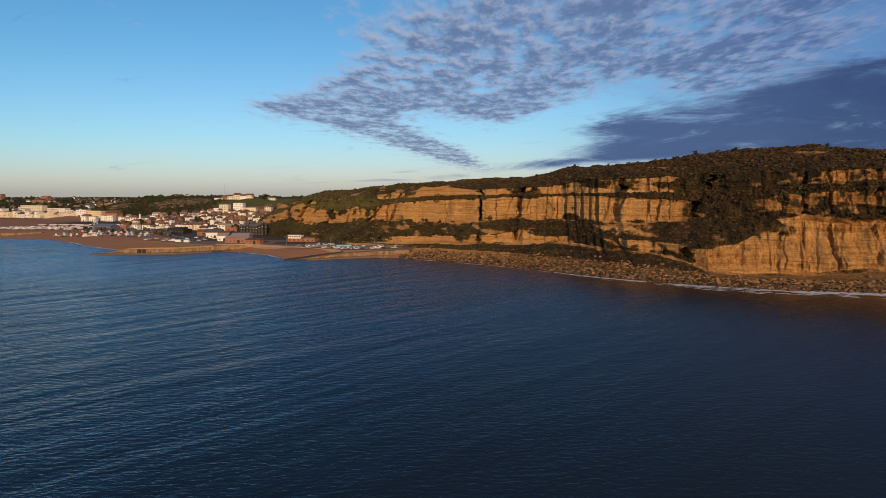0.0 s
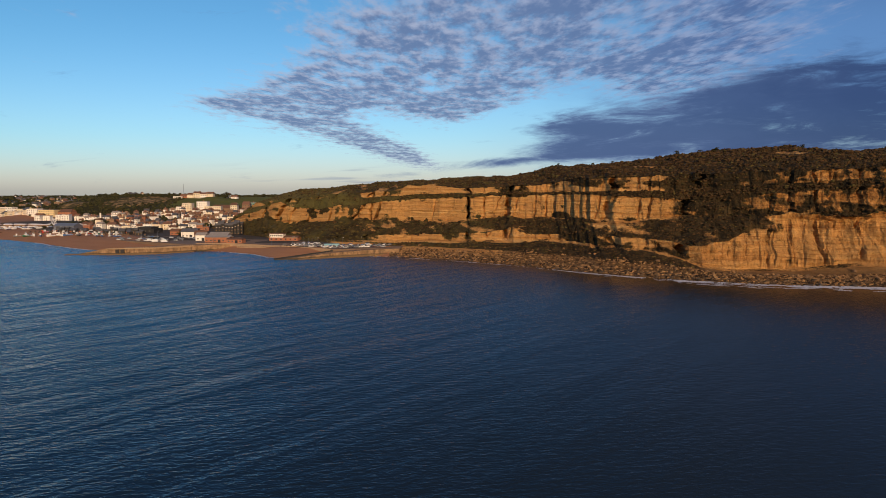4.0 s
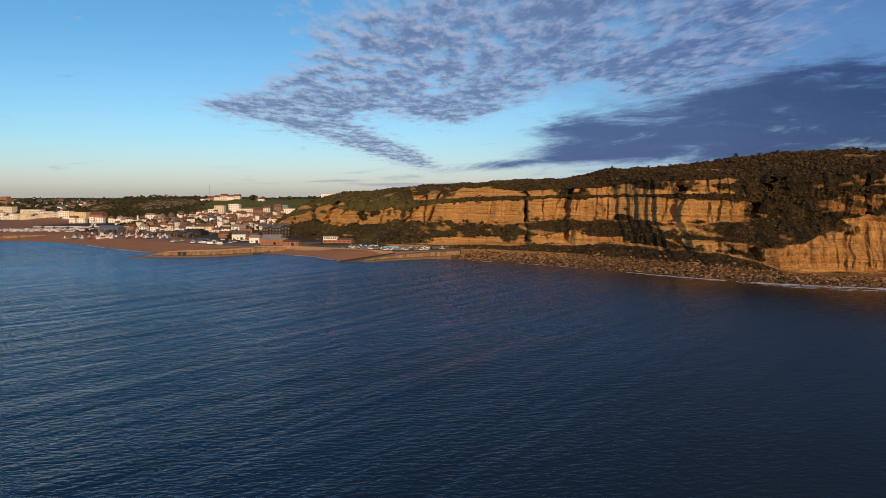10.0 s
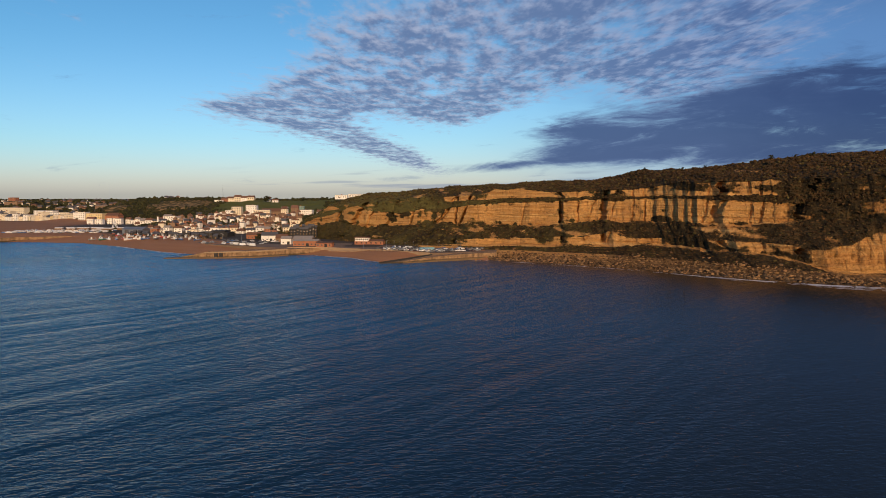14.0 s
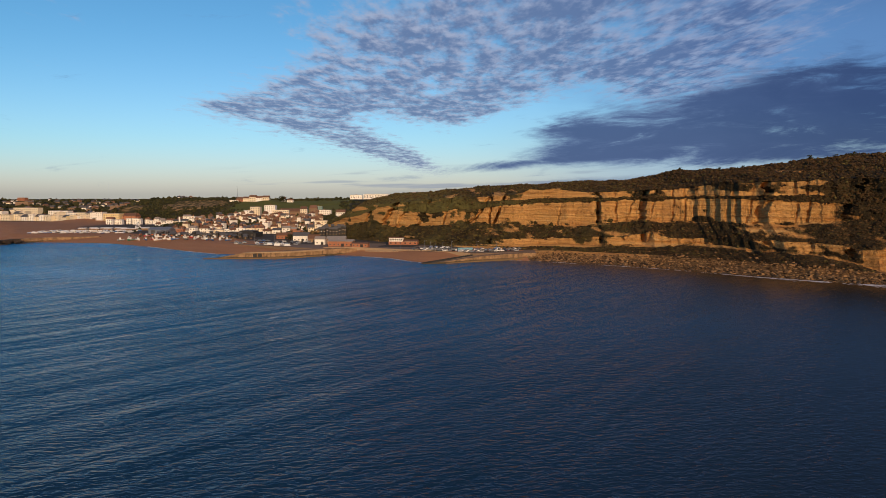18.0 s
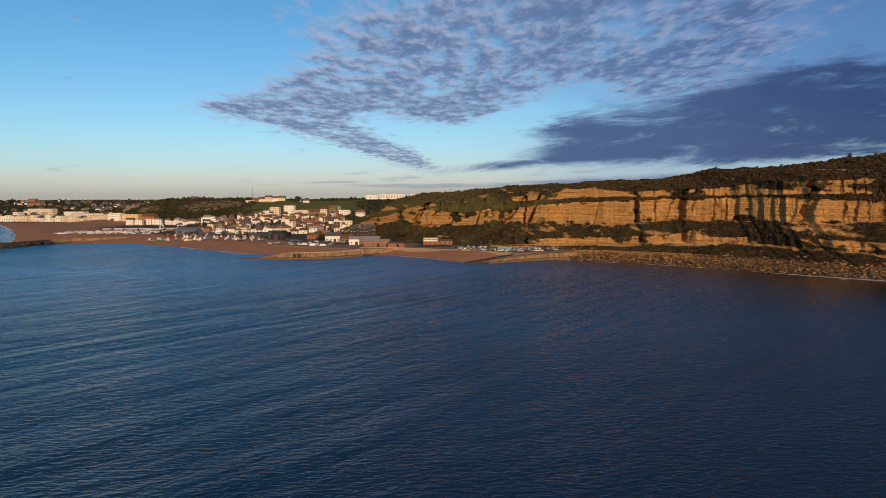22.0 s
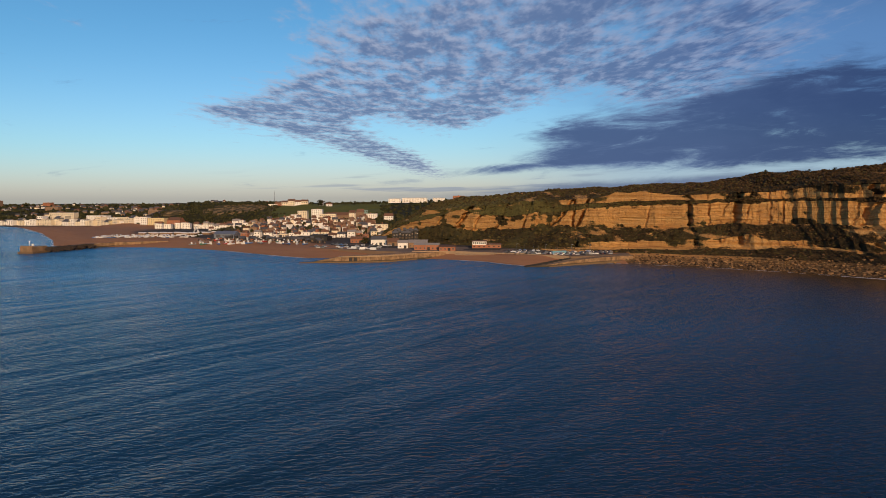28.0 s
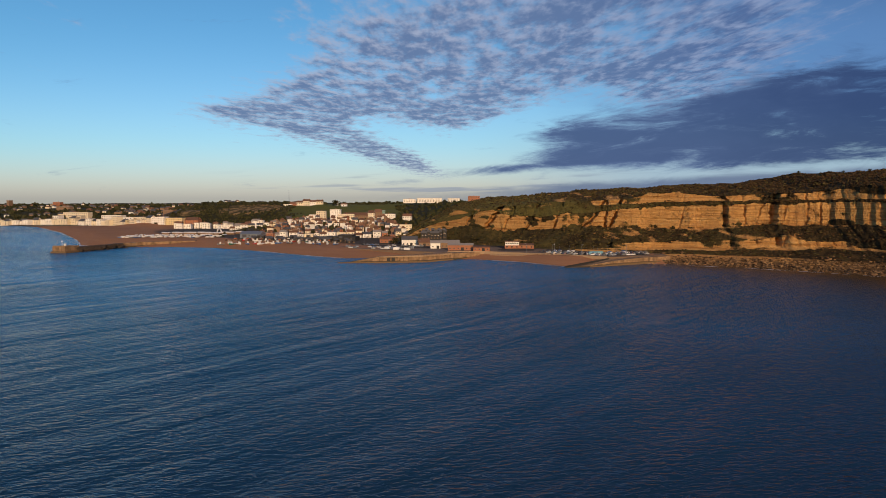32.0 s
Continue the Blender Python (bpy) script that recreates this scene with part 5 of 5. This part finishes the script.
def build_quarter():
    shed(-246.4, 583, 9, 9, 5.0, 0, WHITE, LEAD, "white-rendered hut with a pale pitched roof by the car park", 2.2, 2)
    shed(-233, 592, 17, 12, 4.6, 0, BROWN, LEAD, "long brown-brick shed with a pale felt roof", 2.4, 5)
    shed(-224, 562, 22, 9, 4.6, -4, BRICK, LEAD, "long red-brick store with a pale flat-pitched roof", 1.5, 6)
    shed(-206, 552, 14, 7, 3.4, -8, BRICK, TILE, "low red-brick store beside the promenade", 1.0, 4)
    shed(-272, 622, 15, 9, 5.6, 0, WHITE, SLATE, "white gabled house with a slate roof by the net huts", 3.2, 4, "house")
    shed(-258, 612, 11, 9, 3.6, 10, BROWN, TILE, "brown-brick workshop with a tiled roof", 3.6, 3)
    shed(-296, 655, 16, 8, 4.0, 0, BRICK, TILE, "red-brick workshop beside the fishing beach", 2.6, 4)
    # upper storey like a railway carriage on a brick base
    cafe = thing("cafe_building", "red-brick building with a white windowed upper storey", "building", -170.4, 579, 4.9, -6)
    part("wall", box_data(26, 9, 3.0), BRICK, cafe)
    part("terrace", box_data(11, 9.4, 0.3, 3.0), PALE_CONCRETE, cafe, at=(7.5, 0, 0))
    up = part("upper_storey", box_data(12.5, 7.5, 3.2, 3.0), WHITE, cafe, "white upper storey", at=(-6.4, -0.6, 0))
    part("roof", box_data(13.6, 8.6, 0.45, 6.2), TILE, up)
    for i in range(7):
        part("window", pane(1.1, 1.4), GLASS, up, at=(-5.2 + i * 1.72, -3.8, 4.0))
    part("roof", gable_data(13, 9, 1.6, 3.0), TILE, cafe, "red clay-tiled roof", at=(6.4, 0, 0))
    for i in range(6):
        part("window", pane(1.4, 1.2, TAR), TAR, cafe, at=(-11 + i * 4.4, -4.55, 1.0))
    # tall black net huts
    rng = random.Random(4)
    made = {}
    for i in range(16):
        x, y = -261 + (i % 8) * 3.2 + (i // 8) * 1.4, 664 + (i // 8) * 7 + rng.uniform(-0.8, 0.8)
        h = rng.choice((9.5, 11.0, 12.5))
        if h not in made:
            made[h] = ob = thing("net_hut", "tall narrow black tarred timber net hut", "net hut", x, y, 5.0, rng.uniform(-6, 6), "black net huts")
            part("wall", box_data(2.9, 3.0, h), TAR, ob)
            part("roof", gable_data(2.9, 3.0, 1.8, h, 0.2), SLATE, ob, "dark slate roof")
            bm = bmesh.new()
            for s in (-1, 1):
                bm.faces.new([bm.verts.new((s * 1.43, yy, zz)) for yy, zz in ((-1.5, h - 0.05), (1.5, h - 0.05), (0, h + 1.7))])
            part("gable", bm, TAR, ob)
            for f in range(3):
                part("hatch", pane(1.0, 1.4, TIMBER), TIMBER, ob, "weathered loading hatch", at=(0, -1.53, 0.4 + f * h / 3.2))
            part("window", pane(0.6, 0.6, PAINTS[0]), PAINTS[0], ob, "white-framed window", at=(0.7, -1.54, h * 0.72))
        else:
            copy_thing(made[h], pose(x, y, 5.0, 0, 0, rng.uniform(-6, 6)))
    # black-clad gallery
    gal = thing("gallery", "long low black-tiled gallery building with flat roofs", "gallery", -349, 690, 5.0, -10)
    part("wall", box_data(36, 16, 4.6), TAR, gal)
    part("upper_block", box_data(16, 13, 2.0, 4.6), TAR, gal, at=(6, 0, 0))
    part("roof", box_data(35, 15, 0.3, 4.6), TAR, gal)
    for i in range(6):
        part("window", pane(2.2, 1.6), GLASS, gal, at=(-14 + i * 5.4, -8.05, 1.4))
    # grey shed, white pylon and amusement frame
    grey = thing("lifeboat_house", "grey steel-clad boat house with a shallow roof", "boat house", -461, 745, 5.0, -8)
    part("wall", box_data(25, 14, 5.0), GREY_STEEL, grey)
    part("roof", gable_data(25, 14, 2.8, 5.0, 0.5), GREY_STEEL, grey)
    part("door", pane(5.0, 4.2, SLATE), SLATE, grey, at=(-7, -7.1, 0))
    for i in range(4):
        part("window", pane(2.0, 1.2), GLASS, grey, at=(-1 + i * 3.4, -7.05, 2.2))
    py = thing("pylon", "slim white tapering pylon by the fishing beach", "pylon", -499.5, 891, 4.5)
    part("base", box_data(4.0, 4.0, 1.2), PALE_CONCRETE, py)
    part("shaft", cyl_data(1.35, 1.05, 13.5, 1.2, 12), WHITE, py)
    part("cap", cyl_data(1.3, 1.2, 0.6, 14.7, 12), PALE_CONCRETE, py)
    fr = thing("ride_frame", "white steel frame of an amusement ride", "ride", -531, 835, 5.0)
    for s in (-1, 1):
        for r in (-1, 1):
            part("leg", box_data(0.6, 0.6, 10.0), PAINTS[0], fr, at=(s * 3.7, r * 1.5, 0), turn=(0, -s * 0.36, 0))
    part("axle", box_data(2, 4, 0.9, 8.9), PAINTS[0], fr)
    part("deck", box_data(11, 6, 0.8), GREY_STEEL, fr)
    mast = thing("radio_mast", "thin lattice radio mast on the hilltop", "mast", -557, 1330, land_z(-557, 1330))
    part("pole", cyl_data(0.45, 0.2, 24.0, -1, 6), GREY_STEEL, mast)
    part("aerial", cyl_data(0.15, 0.08, 5.0, 23.0, 6), GREY_STEEL, mast)




def build_stalls():
    rng = random.Random(31)
    first = None
    for i in range(16):                        # white roofed stalls behind the boats
        x, y = -590 + i * 8.5 + rng.uniform(-2, 2), 822 - i * 2.2 + rng.uniform(-8, 8)
        if first is None:
            first = thing("stall", "low white-roofed stall of the amusement ground", "stall", x, y, land_z(x, y), 0, "stalls of the amusement ground")
            part("wall", box_data(9, 5, 2.6), BROWN, first)
            part("roof", gable_data(9, 5, 0.9, 2.6, 0.5), WHITE, first, "white canvas roof")
            part("counter", box_data(7, 0.5, 1.0), TIMBER, first, at=(0, -2.7, 0))
        else:
            copy_thing(first, pose(x, y, land_z(x, y), 0, 0, rng.uniform(-12, 12)))
    box = None
    for i in range(60):                        # fish boxes, gear and winches among the boats
        x, y = rng.uniform(-478, -330), 0
        y = 700 - (x + 478) * 0.38 + rng.uniform(-4, 14)
        if box is None:
            box = thing("gear_box", "dark stack of fishing gear and crates on the shingle", "fishing gear", x, y, land_z(x, y), 0, "fishing gear on the beach")
            part("crate", box_data(2.2, 1.5, 1.2, 0, 0.05), TIMBER, box)
            part("net", clump_mesh("net", np.array([(0.3, 0, 1.3), (1.3, 0.4, 0.5)]), np.array([0.8, 0.7]), TAR, np.random.default_rng(2), ICO1, 0.3, 0.7), TAR, box, "black heap of nets")
        else:
            copy_thing(box, pose(x, y, land_z(x, y), 0, 0, rng.uniform(0, 360)))


def build_yard():
    """Low tarred sheds behind the boats and the clutter of the car park under the cliff."""
    rng = random.Random(44)
    made = {}
    for i in range(26):
        x = -452 + i * 4.6 + rng.uniform(-1.5, 1.5)
        y = float(beach_top(x)) + 34 + rng.uniform(-7, 12)
        size = rng.choice((0, 1, 2))
        if size not in made:
            made[size] = ob = thing("net_shed", "low black tarred timber shed behind the boats", "shed", x, y, land_z(x, y), 0, "low black sheds")
            w, d, h = ((4, 4, 2.8), (6.5, 4.5, 3.2), (3, 3.4, 4.6))[size]
            part("wall", box_data(w, d, h), TAR, ob)
            part("roof", gable_data(w, d, 1.4, h, 0.25), SLATE, ob, "grey felted roof")
            part("door", pane(1.2, 2.0, TIMBER), TIMBER, ob, "weathered plank door", at=(0, -d / 2 - 0.05, 0))
        else:
            copy_thing(made[size], pose(x, y, land_z(x, y), 0, 0, rng.uniform(-25, 25)))
    box = thing("shipping_container", "pale blue steel container in the car park", "container", -117, 512, 4.9, 14)
    part("body", box_data(12.0, 2.5, 2.6, 0.1, 0, 0.05), paint("pale_blue_paint", (0.16, 0.34, 0.42)), box)
    for s in (-1, 1):
        part("door", box_data(0.08, 1.15, 2.3, 0.25), GREY_STEEL, box, "grey steel door", at=(6.02, s * 0.6, 0))
    hull = {}
    for i in range(16):
        x = -150 + 62 * rng.random()
        y = float(np.interp(x, [-160, -112, -75], [522, 496, 507])) + rng.uniform(3, 27)
        k = rng.choice((0, 0, 0, 1, 5, 3))
        if k not in hull:
            hull[k] = ob = thing("sailing_dinghy", f"{PAINT_WORDS[k]} sailing dinghy with a bare mast on its trailer", "dinghy", x, y, 4.9, rng.uniform(0, 360), "dinghies in the car park")
            part("hull", hull_data(4.6, 1.8, 1.1), PAINTS[k], ob, at=(0, 0, 0.35))
            part("cover", gable_data(3.0, 1.2, 0.5, 1.5, 0.0), PAINTS[3] if k == 0 else PAINTS[0], ob, "canvas cover")
            part("mast", cyl_data(0.045, 0.03, 5.0, 1.3, 6), GREY_STEEL, ob, "bare aluminium mast", at=(0.6, 0, 0))
            part("trailer", box_data(3.4, 1.3, 0.12, 0.3), GREY_STEEL, ob)
        else:
            copy_thing(hull[k], pose(x, y, 4.9, 0, 0, rng.uniform(0, 360)))


build_quarter()
build_stalls()
build_yard()


# ---------------------------------------------------------------- the old town and the seafront
def build_old_town():
    rng = random.Random(21)
    spots = []
    for r in range(14):
        y = 772 + r * 19.5
        x0, x1 = np.interp(y, [776, 1020], [-505, -470]), np.interp(y, [776, 1020], [-285, -330])
        x = x0
        while x < x1:
            w = rng.uniform(5.5, 11.5)
            if rng.random() < 0.80:
                spots.append((x + w / 2, y + rng.uniform(-7, 7), w))
            x += w + rng.uniform(0.5, 6.5)
    for x, y, w in spots:
        if -525 < x < -462 and y < 900 or rng.random() < 0.10:
            continue
        wall = rng.choice((WHITE, WHITE, WHITE, WHITE, WHITE, CREAM, CREAM, BROWN, BROWN, BRICK))
        floors = rng.choice((1, 2, 2, 2, 3, 3))
        wide = w * rng.uniform(0.5, 0.9)
        house(x, y, wide, rng.uniform(4.5, 7.5), floors * rng.uniform(2.2, 2.7), rng.choice((rng.uniform(-22, 22), rng.uniform(-22, 22), rng.uniform(50, 110))), wall, rng.choice((TILE, TILE, BROWN, SLATE)), rng.uniform(0.6, 1.1), floors, 2,
              flat=rng.random() < 0.12, windows=rng.random() < 0.55, chimneys=rng.choice((1, 1, 2)))
    town = "houses of the old town"
    # the larger pale blocks that stand out above the roofs
    for x, y, w, d, h, wall, flat in ((-436, 1040, 15, 12, 15, CREAM, True), (-414, 1046, 17, 12, 17, WHITE, True), (-396, 1042, 26, 12, 9, CREAM, True), (-450, 1046, 12, 10, 9, WHITE, True), (-345, 1050, 12, 12, 13, BROWN, False),
                                      (-330, 1060, 24, 11, 9, WHITE, True), (-296, 1020, 14, 10, 8, WHITE, False), (-352, 1010, 10, 10, 14, CREAM, False), (-385, 1075, 40, 12, 6, BROWN, False), (-344, 1085, 14, 11, 13, GREEN_COPPER, True)):
        house(x, y, w, d, h, rng.uniform(-6, 6), wall, LEAD if flat else TILE, 0.8, max(2, int(h / 3)), max(2, int(w / 3.2)), flat=flat, name="town_house", where="standing high in the old town")
    # house by the foot of the east hill
    house(-286, 800, 15, 9, 11, 0, CREAM, TILE, 0.8, 4, 4, flat=True, name="town_house", where="at the foot of the hill")
    # street front behind the fishing beach
    x = -545
    while x < -300:
        w = rng.uniform(5, 11)
        y = 770 + (x + 545) * -0.12 + rng.uniform(-4, 4) + (150 if x < -470 else 0)
        house(x + w / 2, y, w, 8, rng.choice((3.2, 4.2, 5.5, 6.5)), rng.uniform(-9, 9), rng.choice((WHITE, WHITE, WHITE, CREAM, BRICK)), rng.choice((TILE, SLATE, LEAD)), 0.6, 2, 2, flat=rng.random() < 0.3, group="seafront buildings", where="facing the fishing beach", name="town_house")
        x += w + rng.uniform(0, 3)
    # white houses below the castle rock
    x = -660
    while x < -520:
        w = rng.uniform(6, 12)
        house(x + w / 2, 1000 + rng.uniform(-14, 14), w, 9, rng.uniform(5, 9), 4, WHITE, rng.choice((LEAD, TILE)), 0.6, 3, 3, flat=rng.random() < 0.5, group="seafront buildings", where="under the castle rock", name="town_house")
        x += w


def build_seafront():
    rng = random.Random(5)
    tag = "seafront terraces"
    # yellow and brick blocks nearest the beach
    house(-699, 1105, 29, 14, 15, -6, YELLOW, LEAD, 0.5, 4, 7, 2.0, tag, "facing the beach", True, 1, "hotel")
    house(-722, 1108, 12, 14, 17, -6, WHITE, LEAD, 0.5, 5, 3, 2.0, tag, "facing the beach", True, 1, "hotel")
    house(-672, 1112, 24, 16, 12, -6, BRICK, TILE, 0.6, 4, 5, 2.0, tag, "beside the castle rock", False, 1, "hotel")
    house(-742, 1130, 14, 14, 16, -6, WHITE, SLATE, 0.5, 5, 4, 2.0, tag, "facing the beach", True, 1, "hotel")
    # the long terrace
    x = -752.0
    for i in range(36):
        w = rng.uniform(9, 16)
        y = np.interp(x, [-1150, -975, -840, -752], [1262, 1238, 1190, 1140])
        turn = -28 if x > -860 else -14
        h = rng.uniform(6, 10) if x < -990 else rng.choice((8, 10, 11, 12, 13, 16))
        wall = rng.choice((WHITE, CREAM, CREAM, WHITE, YELLOW if i % 9 == 4 else CREAM))
        house(x - w / 2, y + rng.uniform(-6, 6), w, 13, h, turn, wall, rng.choice((SLATE, LEAD, SLATE)), 0.7, 4, max(2, int(w / 3.4)), 1.0, tag, "in the long seafront row", rng.random() < 0.55, 1, "terrace_house")
        x -= w * (0.9 if x > -860 else 0.97)
    for x, y, w, h, wall, z in ((-979, 1236, 13, 17, WHITE, 1), (-960, 1262, 34, 16, CREAM, 1), (-1034, 1400, 62, 18, CREAM, 3), (-905, 1300, 46, 16, WHITE, 1), (-1237, 1700, 40, 26, BROWN, 4), (-1433, 2000, 26, 26, BRICK, 14), (-1400, 1990, 26, 18, BROWN, 13),
                                (-990, 1500, 26, 17, BROWN, 2), (-791, 1300, 22, 9, BROWN, 18), (-840, 1230, 34, 14, WHITE, 1), (-800, 1200, 30, 15, CREAM, 1), (-1583, 2000, 9, 32, BROWN, 14)):
        house(x, y, w, 14, h, -12, wall, LEAD, 0.5, max(4, int(h / 4)), max(3, int(w / 5)), z, tag, "behind the seafront row", True, 1, "apartment_block")
    # houses climbing the far hills
    for i in range(260):
        x, y = rng.uniform(-1750, -760), rng.uniform(1420, 2150)
        if rng.random() < 0.3:
            x = rng.uniform(-980, -700)
        w = rng.uniform(6, 13)
        house(x, y, w, 7, rng.uniform(3.5, 6), rng.uniform(-60, 60), rng.choice((CREAM, BROWN, BROWN, WHITE)), rng.choice((SLATE, SLATE, TILE)), 0.9, 2, 3, None, "houses on the far hills", "among trees on the far hills", False, 1, "hillside_house", windows=i % 6 == 0)


def build_hilltop():
    tag = "buildings on the hilltop"
    for x, w, h, wall in ((-536, 13, 6, BRICK), (-523, 12, 8, CREAM), (-510, 13, 11, CREAM), (-497, 12, 9, WHITE), (-484, 13, 10, CREAM)):
        house(x, 1280, w, 10, h, 0, wall, TILE, 0.7, 2, 3, 34.5, tag, "on the green hilltop", False, 2, "villa")
    house(-545, 1270, 16, 6, 2.6, 0, WHITE, LEAD, 0.3, 1, 4, None, tag, "on the green hillside", True, 0, "pavilion")
    house(-435, 1275, 12, 8, 4, 0, WHITE, TILE, 0.7, 1, 3, None, tag, "on the green hilltop", False, 1, "villa")
    house(-455, 1300, 8, 8, 6, 0, WHITE, TILE, 0.9, 2, 2, None, tag, "on the green hilltop", False, 1, "villa")
    # long white flats on the skyline
    for x, w, h, z, cols in ((-266, 50, 7.0, 42.5, 16), (-218, 24, 6.6, 42.6, 8)):
        ob = house(x, 1285, w, 12, h, 0, WHITE, LEAD, 0.3, 3, cols, z, tag, "on the skyline", True, 0, "apartment_block")
    house(-306, 1285, 24, 12, 5.5, 0, WHITE, LEAD, 0.3, 2, 5, 42.5, tag, "on the skyline", True, 1, "villa")
    house(-180, 1240, 22, 10, 7.0, 0, BRICK, TILE, 0.3, 2, 6, 46.0, tag, "on the skyline", True, 1, "apartment_block")
    house(-247, 905, 12, 8, 6, 0, WHITE, SLATE, 0.7, 2, 3, None, tag, "among trees behind the hill", False, 1, "villa")


build_old_town()
build_seafront()
build_hilltop()


# ---------------------------------------------------------------- woods and single trees
def build_woods():
    rng = np.random.default_rng(17)
    pos, size = [], []

    def patch(n, x0, x1, y0, y1, s0, s1, keep=None):
        x, y = x0 + (x1 - x0) * rng.random(n), y0 + (y1 - y0) * rng.random(n)
        ok = np.ones(n, bool) if keep is None else keep(x, y)
        x, y = x[ok], y[ok]
        s = s0 + (s1 - s0) * rng.random(len(x)) ** 1.5
        pos.append(np.stack([x, y, land(x, y) + 0.35 * s], 1)), size.append(s)

    rocky = lambda x, y: (hump(x, y, -610, 1240, 70, 50, 0.1, 3) + hump(x, y, -712, 1210, 26, 45, 0.1, 3)) < 0.30 + 0.5 * rng.random(len(x))
    patch(1500, -745, -525, 1110, 1360, 1.3, 3.0, rocky)
    patch(500, -330, -190, 780, 1270, 2.0, 4.5)
    patch(4200, -1900, -700, 1330, 2200, 2.6, 6.0, lambda x, y: fbm(x / 90, y / 90, 21) > -0.35)
    patch(500, -560, -200, 1330, 1420, 2.0, 4.5, lambda x, y: fbm(x / 40, y / 60, 23) > 0.05)
    patch(620, -520, -290, 770, 1075, 1.3, 3.4)
    patch(160, -560, -495, 1050, 1160, 1.6, 3.4)
    pos, size = np.concatenate(pos), np.concatenate(size)
    me = clump_mesh("woods", pos, size, LEAVES, rng, ICO1, 0.45, 0.85)
    tagged(new("woods", me), "dark autumn woods over the hills behind the town", "trees", kind="stuff")


def tree(x, y, z, h, lean, seed, label):
    rng = random.Random(seed)
    ob = thing("tree", label, "tree", x, y, z, 0, "trees on the clifftop")
    bm = bmesh.new()
    rings = []
    for i in range(6):
        f = i / 5
        r, cx = 0.05 * h * (1 - 0.75 * f), lean * f * f * h * 0.4
        rings.append([bm.verts.new((cx + r * math.cos(a * 1.0472), r * math.sin(a * 1.0472), -0.4 + f * h * 0.75)) for a in range(6)])
    for a, b in zip(rings, rings[1:]):
        for j in range(6):
            bm.faces.new((a[j], a[(j + 1) % 6], b[(j + 1) % 6], b[j]))
    for k in range(7):
        f = 0.4 + 0.08 * k
        base = Vector((lean * f * f * h * 0.4, 0, f * h * 0.75))
        tip = base + Vector((rng.uniform(-0.3, 0.3) * h + lean * 0.22 * h, rng.uniform(-0.3, 0.3) * h, rng.uniform(0.08, 0.28) * h))
        side = Vector((0.02 * h, 0.02 * h, 0))
        vs = [bm.verts.new(c) for c in (base - side, base + side, base + Vector((0.02 * h, -0.02 * h, 0.01)), tip)]
        for t in ((0, 1, 3), (1, 2, 3), (2, 0, 3)):
            bm.faces.new([vs[q] for q in t])
    part("trunk", bm, TIMBER, ob)
    verts, faces = [], []
    for c in range(60):
        f = rng.uniform(0.12, 1.0)
        cc = Vector((lean * f * f * h * 0.55 + rng.gauss(0, 0.26) * h, rng.gauss(0, 0.22) * h, f * h * 0.85 + rng.gauss(0, 0.05) * h))
        for q in range(14):
            p = cc + Vector((rng.gauss(0, 0.06), rng.gauss(0, 0.06), rng.gauss(0, 0.045))) * h
            a, b = Vector((rng.uniform(-1, 1), rng.uniform(-1, 1), rng.uniform(-1, 1))) * 0.055 * h, Vector((rng.uniform(-1, 1), rng.uniform(-1, 1), rng.uniform(-1, 1))) * 0.055 * h
            i = len(verts)
            verts += [p - a, p + b, p + a, p - b]
            faces.append((i, i + 1, i + 2, i + 3))
    ob2 = new("crown", mesh_from("crown", [tuple(v) for v in verts], faces, False, mats=[LEAVES]))
    ob2.parent = ob
    return ob


def build_trees():
    x, y, z, *_ = CLIFF_GRID

    def top(px, off):
        j = int(np.argmin(np.abs(x[0] - px)))
        i = 70 + int(np.argmin(np.abs(y[70:, j] - (face_y(px) + off))))
        return float(y[i, j]), float(z[i, j])

    for k, (px, off, h, lean) in enumerate(((159, 116, 3.8, -0.1), (171, 112, 2.8, 0.5), (181, 118, 3.6, 0.9), (97, 108, 2.4, 0.6), (110, 104, 2.6, 0.5), (73, 106, 2.4, 0.3), (237, 122, 3.0, 0.3))):
        py, pz = top(px, off)
        tree(px, py, pz, h, lean, 50 + k, "small wind-bent dark tree on the clifftop" if lean > 0.35 else "small rounded dark tree on the clifftop")
    for k, (px, py, h) in enumerate(((-455, 1284, 12), (-437, 1290, 9), (-303, 1285, 9), (-392, 1330, 8), (-288, 640, 7), (-281, 650, 8), (-300, 690, 7), (-318, 745, 8))):
        tree(px, py, land_z(px, py), h, 0.0, 90 + k, "broad dark-leaved tree beside the houses")


build_woods()
build_trees()
